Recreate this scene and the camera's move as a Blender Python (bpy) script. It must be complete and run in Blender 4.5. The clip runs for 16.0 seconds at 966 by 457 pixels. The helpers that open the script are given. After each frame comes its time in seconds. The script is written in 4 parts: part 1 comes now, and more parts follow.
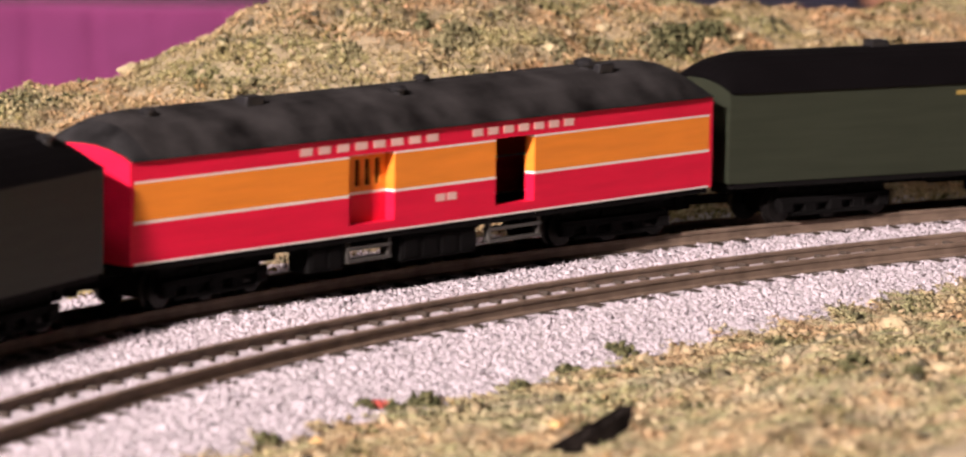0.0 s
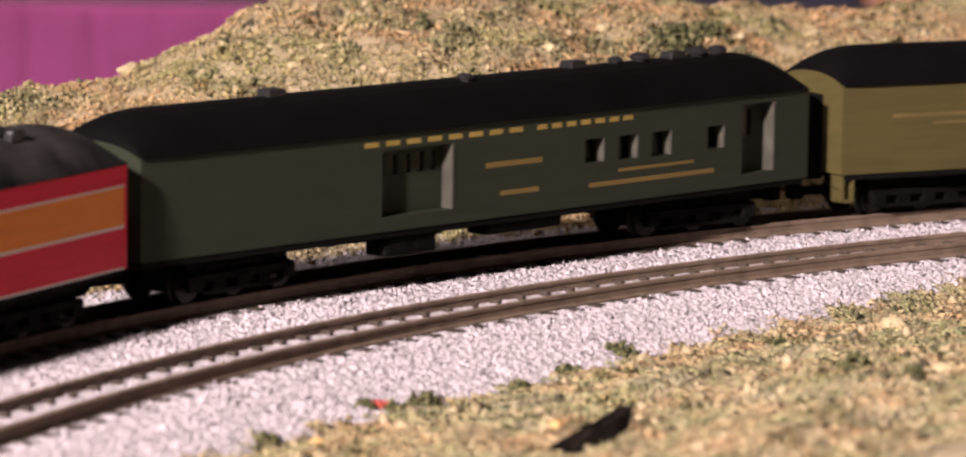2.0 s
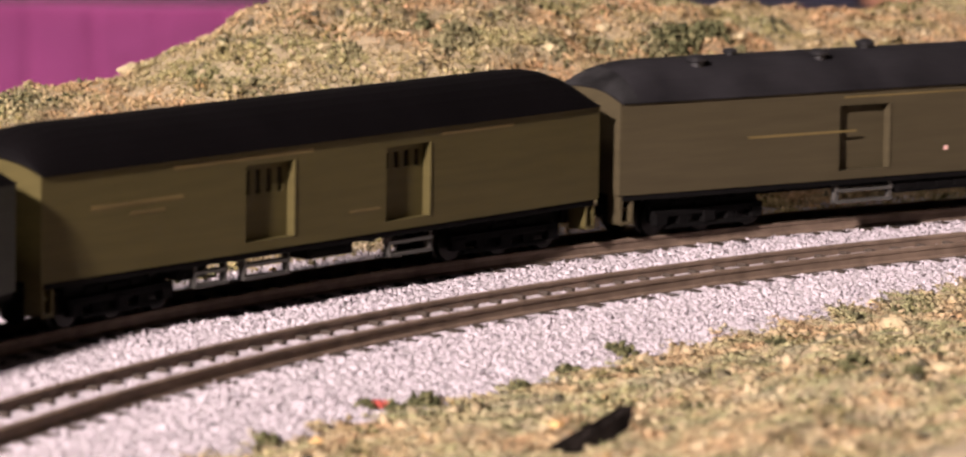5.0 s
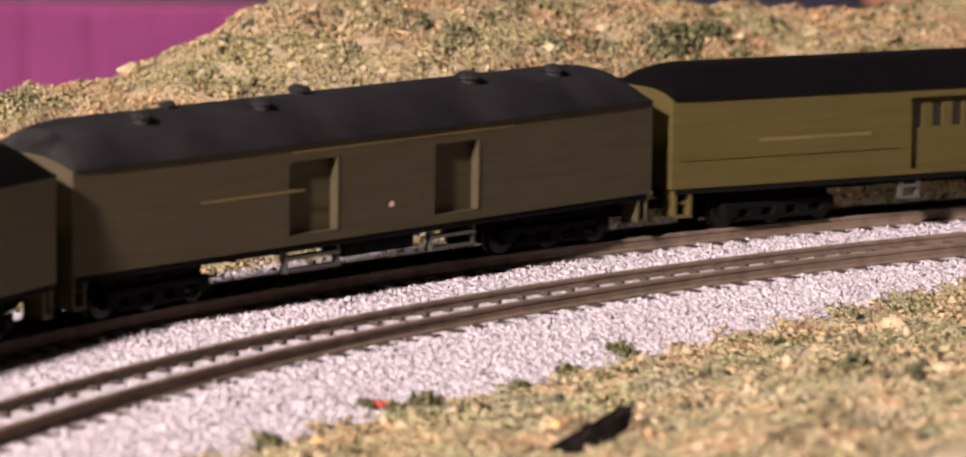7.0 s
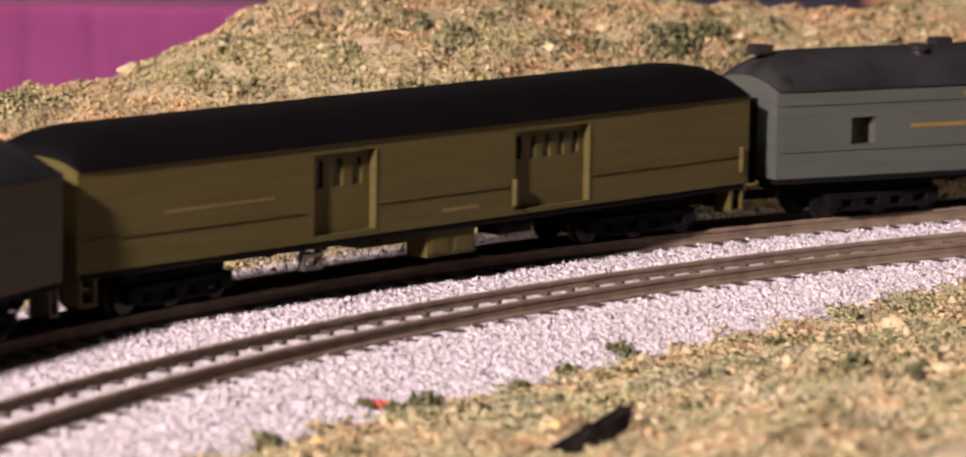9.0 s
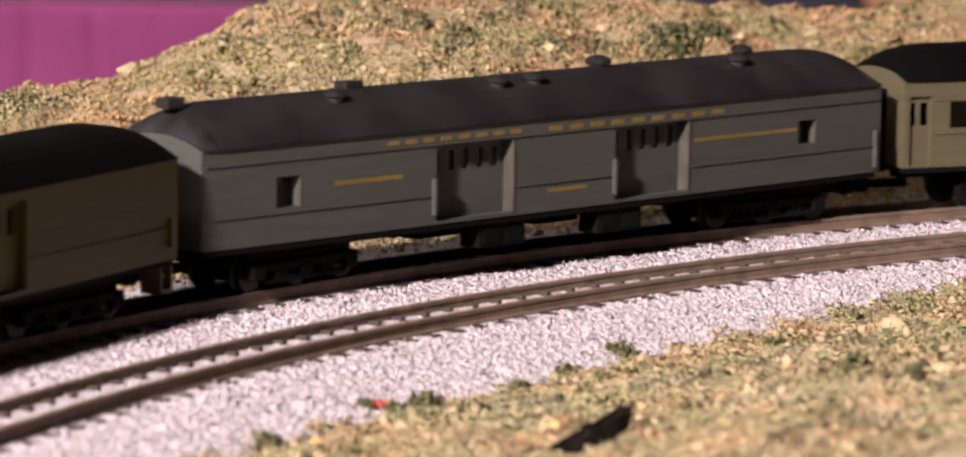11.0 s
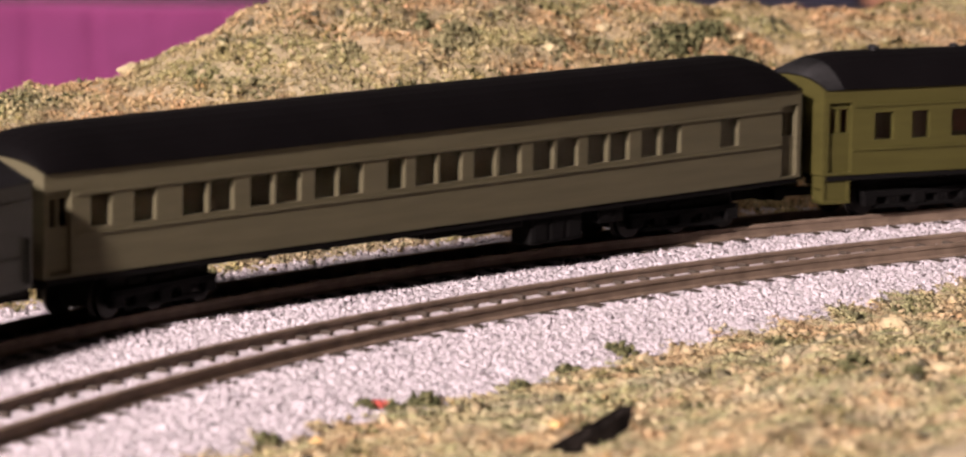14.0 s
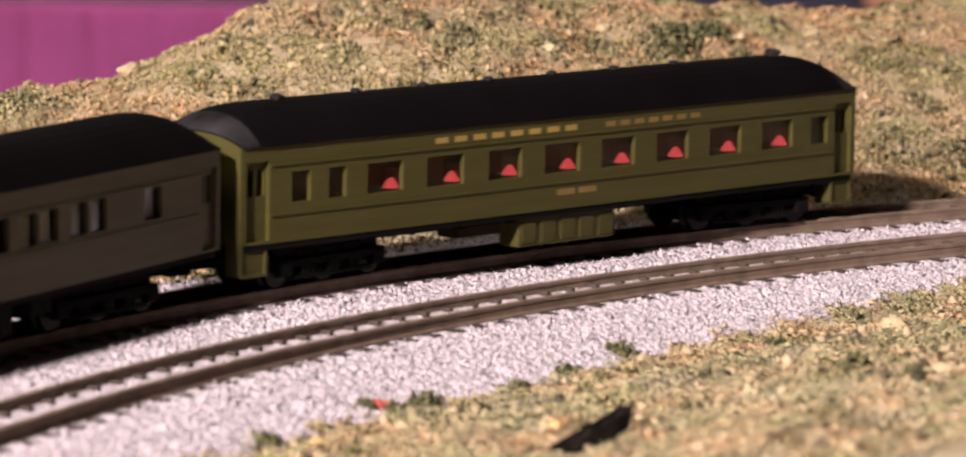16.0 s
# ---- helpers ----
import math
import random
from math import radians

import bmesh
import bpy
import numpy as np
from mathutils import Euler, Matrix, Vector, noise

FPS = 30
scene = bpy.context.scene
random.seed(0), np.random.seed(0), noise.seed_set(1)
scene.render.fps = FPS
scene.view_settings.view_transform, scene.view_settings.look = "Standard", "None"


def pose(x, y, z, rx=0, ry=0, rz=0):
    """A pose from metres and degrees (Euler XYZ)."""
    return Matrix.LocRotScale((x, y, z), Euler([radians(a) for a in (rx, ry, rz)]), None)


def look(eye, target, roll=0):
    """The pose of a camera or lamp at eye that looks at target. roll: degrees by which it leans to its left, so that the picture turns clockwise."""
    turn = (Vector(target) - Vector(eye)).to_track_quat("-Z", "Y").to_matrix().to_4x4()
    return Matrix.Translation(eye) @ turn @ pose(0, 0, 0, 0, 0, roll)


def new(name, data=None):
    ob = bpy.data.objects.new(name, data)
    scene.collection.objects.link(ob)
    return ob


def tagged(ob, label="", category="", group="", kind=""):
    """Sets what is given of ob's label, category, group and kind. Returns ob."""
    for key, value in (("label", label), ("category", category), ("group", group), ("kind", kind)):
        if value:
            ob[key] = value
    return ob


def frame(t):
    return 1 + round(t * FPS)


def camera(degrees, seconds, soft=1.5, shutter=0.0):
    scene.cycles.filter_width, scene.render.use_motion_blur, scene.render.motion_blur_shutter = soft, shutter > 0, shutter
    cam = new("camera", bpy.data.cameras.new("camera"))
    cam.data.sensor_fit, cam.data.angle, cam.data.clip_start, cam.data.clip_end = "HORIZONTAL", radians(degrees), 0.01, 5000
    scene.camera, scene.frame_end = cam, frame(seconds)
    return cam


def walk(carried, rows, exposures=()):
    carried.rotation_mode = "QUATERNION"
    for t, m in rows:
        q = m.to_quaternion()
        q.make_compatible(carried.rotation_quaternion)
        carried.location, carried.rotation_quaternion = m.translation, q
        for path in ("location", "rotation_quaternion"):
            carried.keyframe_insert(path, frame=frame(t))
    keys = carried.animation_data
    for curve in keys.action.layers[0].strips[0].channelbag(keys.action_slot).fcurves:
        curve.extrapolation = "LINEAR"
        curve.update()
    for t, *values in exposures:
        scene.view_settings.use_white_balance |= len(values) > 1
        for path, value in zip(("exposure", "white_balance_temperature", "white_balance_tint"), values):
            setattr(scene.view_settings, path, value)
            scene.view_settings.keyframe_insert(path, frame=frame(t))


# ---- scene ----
# Telephoto view of a small-scale model railway (9 mm gauge); a passenger train runs right to left.
CX, CY = 0.3312, 0.3823          # centre of the curve
RC, RN = 0.4527, 0.4195          # far and near track centre lines
ZR = 0.002                       # rail top above the ties
A0, A1 = radians(90), radians(157)   # the curve lies between these angles; straight beyond
MM = 0.001

cam = camera(12.0, 16.0, soft=2.2, shutter=0.3)
cam.data.dof.use_dof = True
cam.data.dof.focus_distance = 0.70
cam.data.dof.aperture_fstop = 46
EYE = (0.0, 0.0, 0.0968)
AIM = (0.0, math.cos(0.13157), 0.0968 - math.sin(0.13157))
walk(cam, [(0.0, look(EYE, AIM, 0.861)), (16.0, look(EYE, AIM, 0.861))], exposures=[(0.0, 0.04), (16.0, 0.04)])

# ---- light: one strong warm hall lamp low to the left, weaker added fills higher up ----
world = bpy.data.worlds.new("hall")
scene.world = world
world.use_nodes = True
world.node_tree.nodes["Background"].inputs[0].default_value = (1.0, 0.88, 0.74, 1)
world.node_tree.nodes["Background"].inputs[1].default_value = 0.02


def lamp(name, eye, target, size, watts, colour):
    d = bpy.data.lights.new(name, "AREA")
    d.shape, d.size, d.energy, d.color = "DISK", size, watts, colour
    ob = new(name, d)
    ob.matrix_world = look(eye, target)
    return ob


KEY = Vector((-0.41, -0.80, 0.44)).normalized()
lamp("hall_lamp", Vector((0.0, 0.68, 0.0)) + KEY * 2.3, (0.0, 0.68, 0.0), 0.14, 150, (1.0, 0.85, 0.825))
# unseen fill from high on the left, added to lift the ground
lamp("fill_lamp", (-0.99, -0.11, 1.70), (0.0, 0.75, 0.0), 0.35, 9, (1.0, 0.86, 0.83))
# unseen fill beyond the hill, added to brighten the magenta skirt
lamp("fill_lamp", (-0.6, 1.6, 1.6), (-0.4, 2.8, 1.3), 0.5, 56, (1.0, 0.87, 0.85))


# ---- materials ----
def nodes_of(name):
    m = bpy.data.materials.new(name)
    m.use_nodes = True
    return m, m.node_tree.nodes, m.node_tree.links, m.node_tree.nodes["Principled BSDF"]


def ramp_of(nodes, stops, mode="LINEAR"):
    r = nodes.new("ShaderNodeValToRGB")
    r.color_ramp.interpolation = mode
    e = r.color_ramp.elements
    while len(e) < len(stops):
        e.new(0.5)
    for el, (p, c) in zip(e, stops):
        el.position, el.color = p, (*c, 1)
    return r


def paint(name, colour, rough=0.45, vary=0.12, scale=90.0, bump=0.04, metal=0.0, dust=0.0, spec=0.25, streak=1.0):
    """Painted plastic or metal with soft stains, fine grain and dust."""
    m, n, l, b = nodes_of(name)
    tex = n.new("ShaderNodeTexCoord")
    big = n.new("ShaderNodeTexNoise")
    big.inputs["Scale"].default_value, big.inputs["Detail"].default_value = scale, 4
    fine = n.new("ShaderNodeTexNoise")
    fine.inputs["Scale"].default_value, fine.inputs["Detail"].default_value = 2500, 3
    mp = n.new("ShaderNodeMapping")
    mp.inputs["Scale"].default_value = (1 / streak, 1, streak)
    l.new(tex.outputs["Object"], mp.inputs["Vector"])
    l.new(mp.outputs["Vector"], big.inputs["Vector"])
    l.new(tex.outputs["Object"], fine.inputs["Vector"])
    lo = tuple(max(0, c * (1 - vary)) for c in colour)
    hi = tuple(min(1, c * (1 + vary) + dust) for c in colour)
    r = ramp_of(n, [(0.3, lo), (0.7, hi)])
    l.new(big.outputs["Fac"], r.inputs["Fac"])
    l.new(r.outputs["Color"], b.inputs["Base Color"])
    b.inputs["Metallic"].default_value = metal
    b.inputs["Specular IOR Level"].default_value = spec
    mr = n.new("ShaderNodeMapRange")
    mr.inputs["To Min"].default_value, mr.inputs["To Max"].default_value = max(0.05, rough - 0.1), min(1, rough + 0.12)
    l.new(fine.outputs["Fac"], mr.inputs["Value"])
    l.new(mr.outputs["Result"], b.inputs["Roughness"])
    bp = n.new("ShaderNodeBump")
    bp.inputs["Strength"].default_value, bp.inputs["Distance"].default_value = bump, 0.0003
    l.new(fine.outputs["Fac"], bp.inputs["Height"])
    l.new(bp.outputs["Normal"], b.inputs["Normal"])
    return m


def grains(name, stops, rough=0.9, scale=1800.0, patches=None, patch_scale=28.0, grain=0.45, drift=0.6):
    """Loose pieces: each piece takes its own tone, with fine grain over it and broad patches of other tones between."""
    m, n, l, b = nodes_of(name)
    geo = n.new("ShaderNodeNewGeometry")
    r = ramp_of(n, stops, "LINEAR")
    l.new(geo.outputs["Random Per Island"], r.inputs["Fac"])
    tex = n.new("ShaderNodeTexCoord")
    no = n.new("ShaderNodeTexNoise")
    no.inputs["Scale"].default_value, no.inputs["Detail"].default_value = scale, 4
    l.new(tex.outputs["Object"], no.inputs["Vector"])
    col = r.outputs["Color"]
    if patches:
        pn = n.new("ShaderNodeTexNoise")
        pn.inputs["Scale"].default_value, pn.inputs["Detail"].default_value, pn.inputs["Roughness"].default_value = patch_scale, 5, 0.65
        l.new(tex.outputs["Object"], pn.inputs["Vector"])
        pr = ramp_of(n, patches)
        l.new(pn.outputs["Fac"], pr.inputs["Fac"])
        pm = n.new("ShaderNodeMix")
        pm.data_type, pm.blend_type = "RGBA", "MULTIPLY"
        pm.inputs["Factor"].default_value = 0.75
        l.new(col, pm.inputs["A"])
        l.new(pr.outputs["Color"], pm.inputs["B"])
        # wide drifts of peach, olive and grey
        wn = n.new("ShaderNodeTexNoise")
        wn.inputs["Scale"].default_value, wn.inputs["Detail"].default_value = patch_scale * 0.42, 3
        l.new(tex.outputs["Object"], wn.inputs["Vector"])
        wr = ramp_of(n, [(0.36, (0.80, 0.84, 0.86)), (0.43, (0.84, 0.98, 0.68)), (0.49, (1.06, 1.04, 0.92)), (0.55, (1.26, 0.97, 0.80)), (0.61, (1.05, 1.02, 0.86)), (0.67, (0.80, 0.92, 0.66))])
        l.new(wn.outputs["Fac"], wr.inputs["Fac"])
        wm = n.new("ShaderNodeMix")
        wm.data_type, wm.blend_type = "RGBA", "MULTIPLY"
        wm.inputs["Factor"].default_value = drift
        l.new(pm.outputs["Result"], wm.inputs["A"])
        l.new(wr.outputs["Color"], wm.inputs["B"])
        col = wm.outputs["Result"]
    mx = n.new("ShaderNodeMix")
    mx.data_type, mx.blend_type = "RGBA", "MULTIPLY"
    mx.inputs["Factor"].default_value = grain
    g = ramp_of(n, [(0.3, (0.5, 0.5, 0.5)), (0.65, (1, 1, 1))])
    l.new(no.outputs["Fac"], g.inputs["Fac"])
    l.new(col, mx.inputs["A"])
    l.new(g.outputs["Color"], mx.inputs["B"])
    l.new(mx.outputs["Result"], b.inputs["Base Color"])
    b.inputs["Roughness"].default_value = rough
    b.inputs["Specular IOR Level"].default_value = 0.15
    bp = n.new("ShaderNodeBump")
    bp.inputs["Strength"].default_value, bp.inputs["Distance"].default_value = 0.6, 0.0004
    l.new(no.outputs["Fac"], bp.inputs["Height"])
    l.new(bp.outputs["Normal"], b.inputs["Normal"])
    return m


def soil(name, stops, scale=60.0):
    m, n, l, b = nodes_of(name)
    tex = n.new("ShaderNodeTexCoord")
    a = n.new("ShaderNodeTexNoise")
    a.inputs["Scale"].default_value, a.inputs["Detail"].default_value, a.inputs["Roughness"].default_value = scale, 8, 0.75
    f = n.new("ShaderNodeTexNoise")
    f.inputs["Scale"].default_value, f.inputs["Detail"].default_value = 900, 6
    l.new(tex.outputs["Object"], a.inputs["Vector"])
    l.new(tex.outputs["Object"], f.inputs["Vector"])
    r = ramp_of(n, stops)
    l.new(a.outputs["Fac"], r.inputs["Fac"])
    l.new(r.outputs["Color"], b.inputs["Base Color"])
    b.inputs["Roughness"].default_value = 0.95
    bp = n.new("ShaderNodeBump")
    bp.inputs["Strength"].default_value, bp.inputs["Distance"].default_value = 0.8, 0.001
    l.new(f.outputs["Fac"], bp.inputs["Height"])
    l.new(bp.outputs["Normal"], b.inputs["Normal"])
    return m


def glowing(name, colour, strength):
    m, n, l, b = nodes_of(name)
    b.inputs["Base Color"].default_value = (*colour, 1)
    b.inputs["Emission Color"].default_value = (*colour, 1)
    b.inputs["Emission Strength"].default_value = strength
    return m


def glass(name, tint):
    m, n, l, b = nodes_of(name)
    b.inputs["Base Color"].default_value = (*tint, 1)
    b.inputs["Transmission Weight"].default_value = 1.0
    b.inputs["Roughness"].default_value = 0.05
    b.inputs["IOR"].default_value = 1.3
    return m


M_SOIL = soil("soil", [(0.3, (0.27, 0.225, 0.14)), (0.5, (0.42, 0.33, 0.21)), (0.7, (0.33, 0.28, 0.175))])
M_BED = soil("ballast_bed", [(0.3, (0.44, 0.395, 0.415)), (0.7, (0.54, 0.485, 0.51))], 900)
M_BALLAST = grains("ballast_stone", [(0.0, (0.13, 0.12, 0.13)), (0.05, (0.36, 0.32, 0.335)), (0.3, (0.47, 0.415, 0.445)), (0.8, (0.53, 0.47, 0.505)), (1.0, (0.57, 0.515, 0.545))], 0.85, grain=0.25)
PATCH = [(0.34, (0.55, 0.56, 0.50)), (0.41, (0.90, 0.90, 0.76)), (0.46, (1.18, 1.08, 0.92)), (0.51, (1.04, 1.03, 0.84)), (0.56, (1.17, 1.04, 0.86)), (0.61, (1.1, 1.05, 0.86)), (0.68, (0.64, 0.68, 0.48))]
M_TURF = grains("turf_foam", [(0.0, (0.10, 0.085, 0.06)), (0.09, (0.25, 0.2, 0.135)), (0.3, (0.43, 0.345, 0.235)), (0.55, (0.41, 0.35, 0.231)), (0.85, (0.55, 0.43, 0.314)), (0.95, (0.62, 0.49, 0.38)), (1.0, (0.74, 0.66, 0.55))], patches=PATCH, patch_scale=60.0, grain=0.3, drift=0.8)
M_TURF_NEAR = grains("meadow_foam", [(0.0, (0.24, 0.21, 0.14)), (0.1, (0.39, 0.335, 0.24)), (0.5, (0.49, 0.41, 0.295)), (0.75, (0.47, 0.405, 0.28)), (1.0, (0.58, 0.49, 0.375))], patches=[(0.35, (0.50, 0.55, 0.46)), (0.43, (0.88, 0.92, 0.76)), (0.49, (1.12, 1.06, 0.92)), (0.54, (1.02, 1.02, 0.86)), (0.59, (1.2, 1.0, 0.84)), (0.66, (0.72, 0.78, 0.60))], patch_scale=125.0, grain=0.25)
M_GREEN = grains("bush_foam", [(0.0, (0.03, 0.032, 0.014)), (0.5, (0.10, 0.098, 0.045)), (1.0, (0.20, 0.18, 0.09))])
M_SAGE = grains("sage_foam", [(0.0, (0.05, 0.045, 0.024)), (0.4, (0.17, 0.15, 0.075)), (0.8, (0.27, 0.235, 0.125)), (1.0, (0.40, 0.34, 0.2))])
M_SCRUB = grains("scrub_foam", [(0.0, (0.05, 0.05, 0.03)), (0.25, (0.13, 0.125, 0.07)), (0.6, (0.24, 0.215, 0.12)), (0.85, (0.34, 0.29, 0.17)), (1.0, (0.5, 0.42, 0.27))], patches=[(0.38, (0.85, 0.88, 0.82)), (0.5, (1.05, 1.0, 0.86)), (0.62, (1.3, 1.05, 0.78))], patch_scale=90.0)
M_RUST = grains("red_foam", [(0.0, (0.25, 0.04, 0.03)), (0.6, (0.52, 0.10, 0.08)), (1.0, (0.62, 0.2, 0.16))])
M_CLOD = grains("clod", [(0.0, (0.05, 0.045, 0.03)), (0.25, (0.18, 0.15, 0.09)), (0.4, (0.36, 0.28, 0.165)), (0.75, (0.43, 0.335, 0.205)), (1.0, (0.50, 0.40, 0.25))])
M_AMBER = grains("orange_stone", [(0.0, (0.55, 0.28, 0.09)), (1.0, (0.68, 0.42, 0.18))])
M_STONE = grains("pale_stone", [(0.0, (0.40, 0.315, 0.18)), (1.0, (0.48, 0.39, 0.235))], scale=900.0)
M_RAIL = paint("rail_brown", (0.165, 0.118, 0.088), 0.6, 0.25, 300, 0.15, 0.0, spec=0.12)
M_TIE = paint("tie_brown", (0.05, 0.038, 0.03), 0.8, 0.3, 400, 0.2)
M_RED = paint("crimson_paint", (0.7216, 0.0106, 0.0484), 0.42, 0.08, 200, streak=3.0, spec=0.14)
M_ORANGE = paint("orange_paint", (0.828, 0.252, 0.0315), 0.42, 0.08, 200, streak=3.0, spec=0.14)
M_WHITE = paint("cream_stripe", (0.8, 0.72, 0.66), 0.5, 0.05)
M_GREENCAR = paint("dark_olive_paint", (0.0252, 0.0290, 0.0192), 0.45, 0.10, 220, streak=3.5, spec=0.14)
M_BROWN1 = paint("khaki_paint", (0.0749, 0.0608, 0.0234), 0.45, 0.10, 220, streak=3.5, spec=0.14)
M_BROWN2 = paint("dusty_brown_paint", (0.0585, 0.0468, 0.0265), 0.5, 0.10, 220, streak=3.5, spec=0.14)
M_BROWN3 = paint("ochre_paint", (0.0696, 0.0546, 0.0187), 0.42, 0.10, 220, streak=3.5, spec=0.14)
M_GREY = paint("slate_grey_paint", (0.0593, 0.0624, 0.0554), 0.45, 0.10, 220, streak=3.5, spec=0.14)
M_TAUPE = paint("taupe_paint", (0.0884, 0.0773, 0.0469), 0.48, 0.10, 220, streak=3.5, spec=0.14)
M_OLIVE = paint("olive_green_paint", (0.055, 0.0483, 0.0148), 0.45, 0.10, 220, streak=3.5, spec=0.14)
M_ROOF = paint("black_roof_paint", (0.0032, 0.0026, 0.0030), 0.52, 0.2, spec=0.07)
M_ROOF_WORN = paint("sooty_roof_paint", (0.012, 0.010, 0.010), 0.7, 0.7, 130, 0.1, 0, 0.02, 0.1)
M_ROOF_GREY = paint("charcoal_roof_paint", (0.012, 0.0108, 0.0125), 0.55, 0.45, 70, 0.06, 0, 0.006, 0.12)
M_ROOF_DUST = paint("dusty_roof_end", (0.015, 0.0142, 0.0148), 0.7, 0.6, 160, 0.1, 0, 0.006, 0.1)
M_VENT = paint("roof_vent_metal", (0.013, 0.012, 0.013), 0.38, 0.3, 400, 0.1, spec=0.6)
M_BLACK = paint("black_plastic", (0.005, 0.0045, 0.0045), 0.7, 0.25, spec=0.05)
M_CHAR = paint("charred_plastic", (0.010, 0.008, 0.007), 0.9, 0.7, 400, 0.2, spec=0.02)
M_STEEL = paint("wheel_steel", (0.02, 0.018, 0.017), 0.4, 0.2, 300, 0.05, 0.8)
# paler than the car bodies, for the rear edge of door and window openings
M_JAMB = paint("pale_jamb_paint", (0.062, 0.058, 0.047), 0.5, 0.3, 300)
M_DARKPANE = paint("dark_pane", (0.014, 0.013, 0.012), 0.2, 0.2, 300, 0.02, spec=0.4)
M_GOLD = paint("gold_lettering", (0.30, 0.21, 0.055), 0.5, 0.1)
M_GOLD_DIM = paint("faded_gold_lettering", (0.1728, 0.1152, 0.036), 0.5, 0.15)
M_GOLD_FAINT = paint("rubbed_gold_lettering", (0.135, 0.098, 0.038), 0.5, 0.2)
M_PALE = paint("pale_lettering", (0.75, 0.45, 0.40), 0.5, 0.1)
M_GLASS = glass("window_glass", (0.5, 0.52, 0.52))
M_LAMP = glowing("red_lamp_glow", (1.0, 0.10, 0.10), 1.0)
M_MAROON = paint("maroon_interior", (0.16, 0.06, 0.05), 0.6, 0.2, 300)
M_MAGENTA = paint("magenta_cloth", (0.475, 0.0983, 0.3024), 0.8, 0.06, 25, 0.3)
M_NAVY = paint("navy_card", (0.02, 0.02, 0.045), 0.7)
M_TAN = paint("orange_tan_card", (0.45, 0.2, 0.12), 0.7)
M_TABLE = paint("dark_tabletop", (0.03, 0.025, 0.028), 0.6)
M_WALL = paint("hall_wall_paint", (0.065, 0.06, 0.055), 0.8, 0.05, 3)
M_FLOOR = paint("hall_floor", (0.035, 0.0325, 0.03), 0.6, 0.1, 4)
M_FASCIA = paint("fascia_board", (0.06, 0.055, 0.05), 0.6)


# ---- mesh helpers ----
def mesh_of(name, bm, *mats):
    me = bpy.data.meshes.new(name)
    bmesh.ops.recalc_face_normals(bm, faces=bm.faces)
    bm.to_mesh(me)
    bm.free()
    for m in mats:
        me.materials.append(m)
    return me


def part(name, bm, material, parent, label=""):
    mats = material if isinstance(material, (list, tuple)) else [material]
    ob = new(name, mesh_of(name, bm, *mats))
    ob.parent = parent
    return tagged(ob, label)


def share(name, me, parent, m):
    ob = new(name, me)
    ob.parent = parent
    ob.matrix_basis = m
    return ob


def box(bm, x0, x1, y0, y1, z0, z1, bevel=0.0, mat=0):
    """A box in millimetres, its edges bevelled."""
    r = bmesh.ops.create_cube(bm, size=1)
    vs = r["verts"]
    for v in vs:
        v.co = Vector(((x0 + x1) / 2 + v.co.x * (x1 - x0), (y0 + y1) / 2 + v.co.y * (y1 - y0), (z0 + z1) / 2 + v.co.z * (z1 - z0))) * MM
    fs = {f for v in vs for f in v.link_faces}
    for f in fs:
        f.material_index = mat
    if bevel:
        bmesh.ops.bevel(bm, geom=list({e for f in fs for e in f.edges}), offset=bevel * MM, segments=2, affect="EDGES", profile=0.6)


def boxed(*a, **k):
    bm = bmesh.new()
    box(bm, *a, **k)
    return bm


def lathe(profile, seg=12, axis="z"):
    """Turned solid from (radius, height) pairs in millimetres."""
    bm = bmesh.new()
    rings = []
    for r, h in profile:
        ring = []
        for i in range(seg):
            a = 2 * math.pi * i / seg
            c, s = r * math.cos(a), r * math.sin(a)
            ring.append(bm.verts.new(Vector((c, s, h) if axis == "z" else (c, h, s)) * MM))
        rings.append(ring)
    for p, q in zip(rings, rings[1:]):
        for i in range(seg):
            bm.faces.new((p[i], p[(i + 1) % seg], q[(i + 1) % seg], q[i]))
    bm.faces.new(rings[0])
    bm.faces.new(list(reversed(rings[-1])))
    return bm


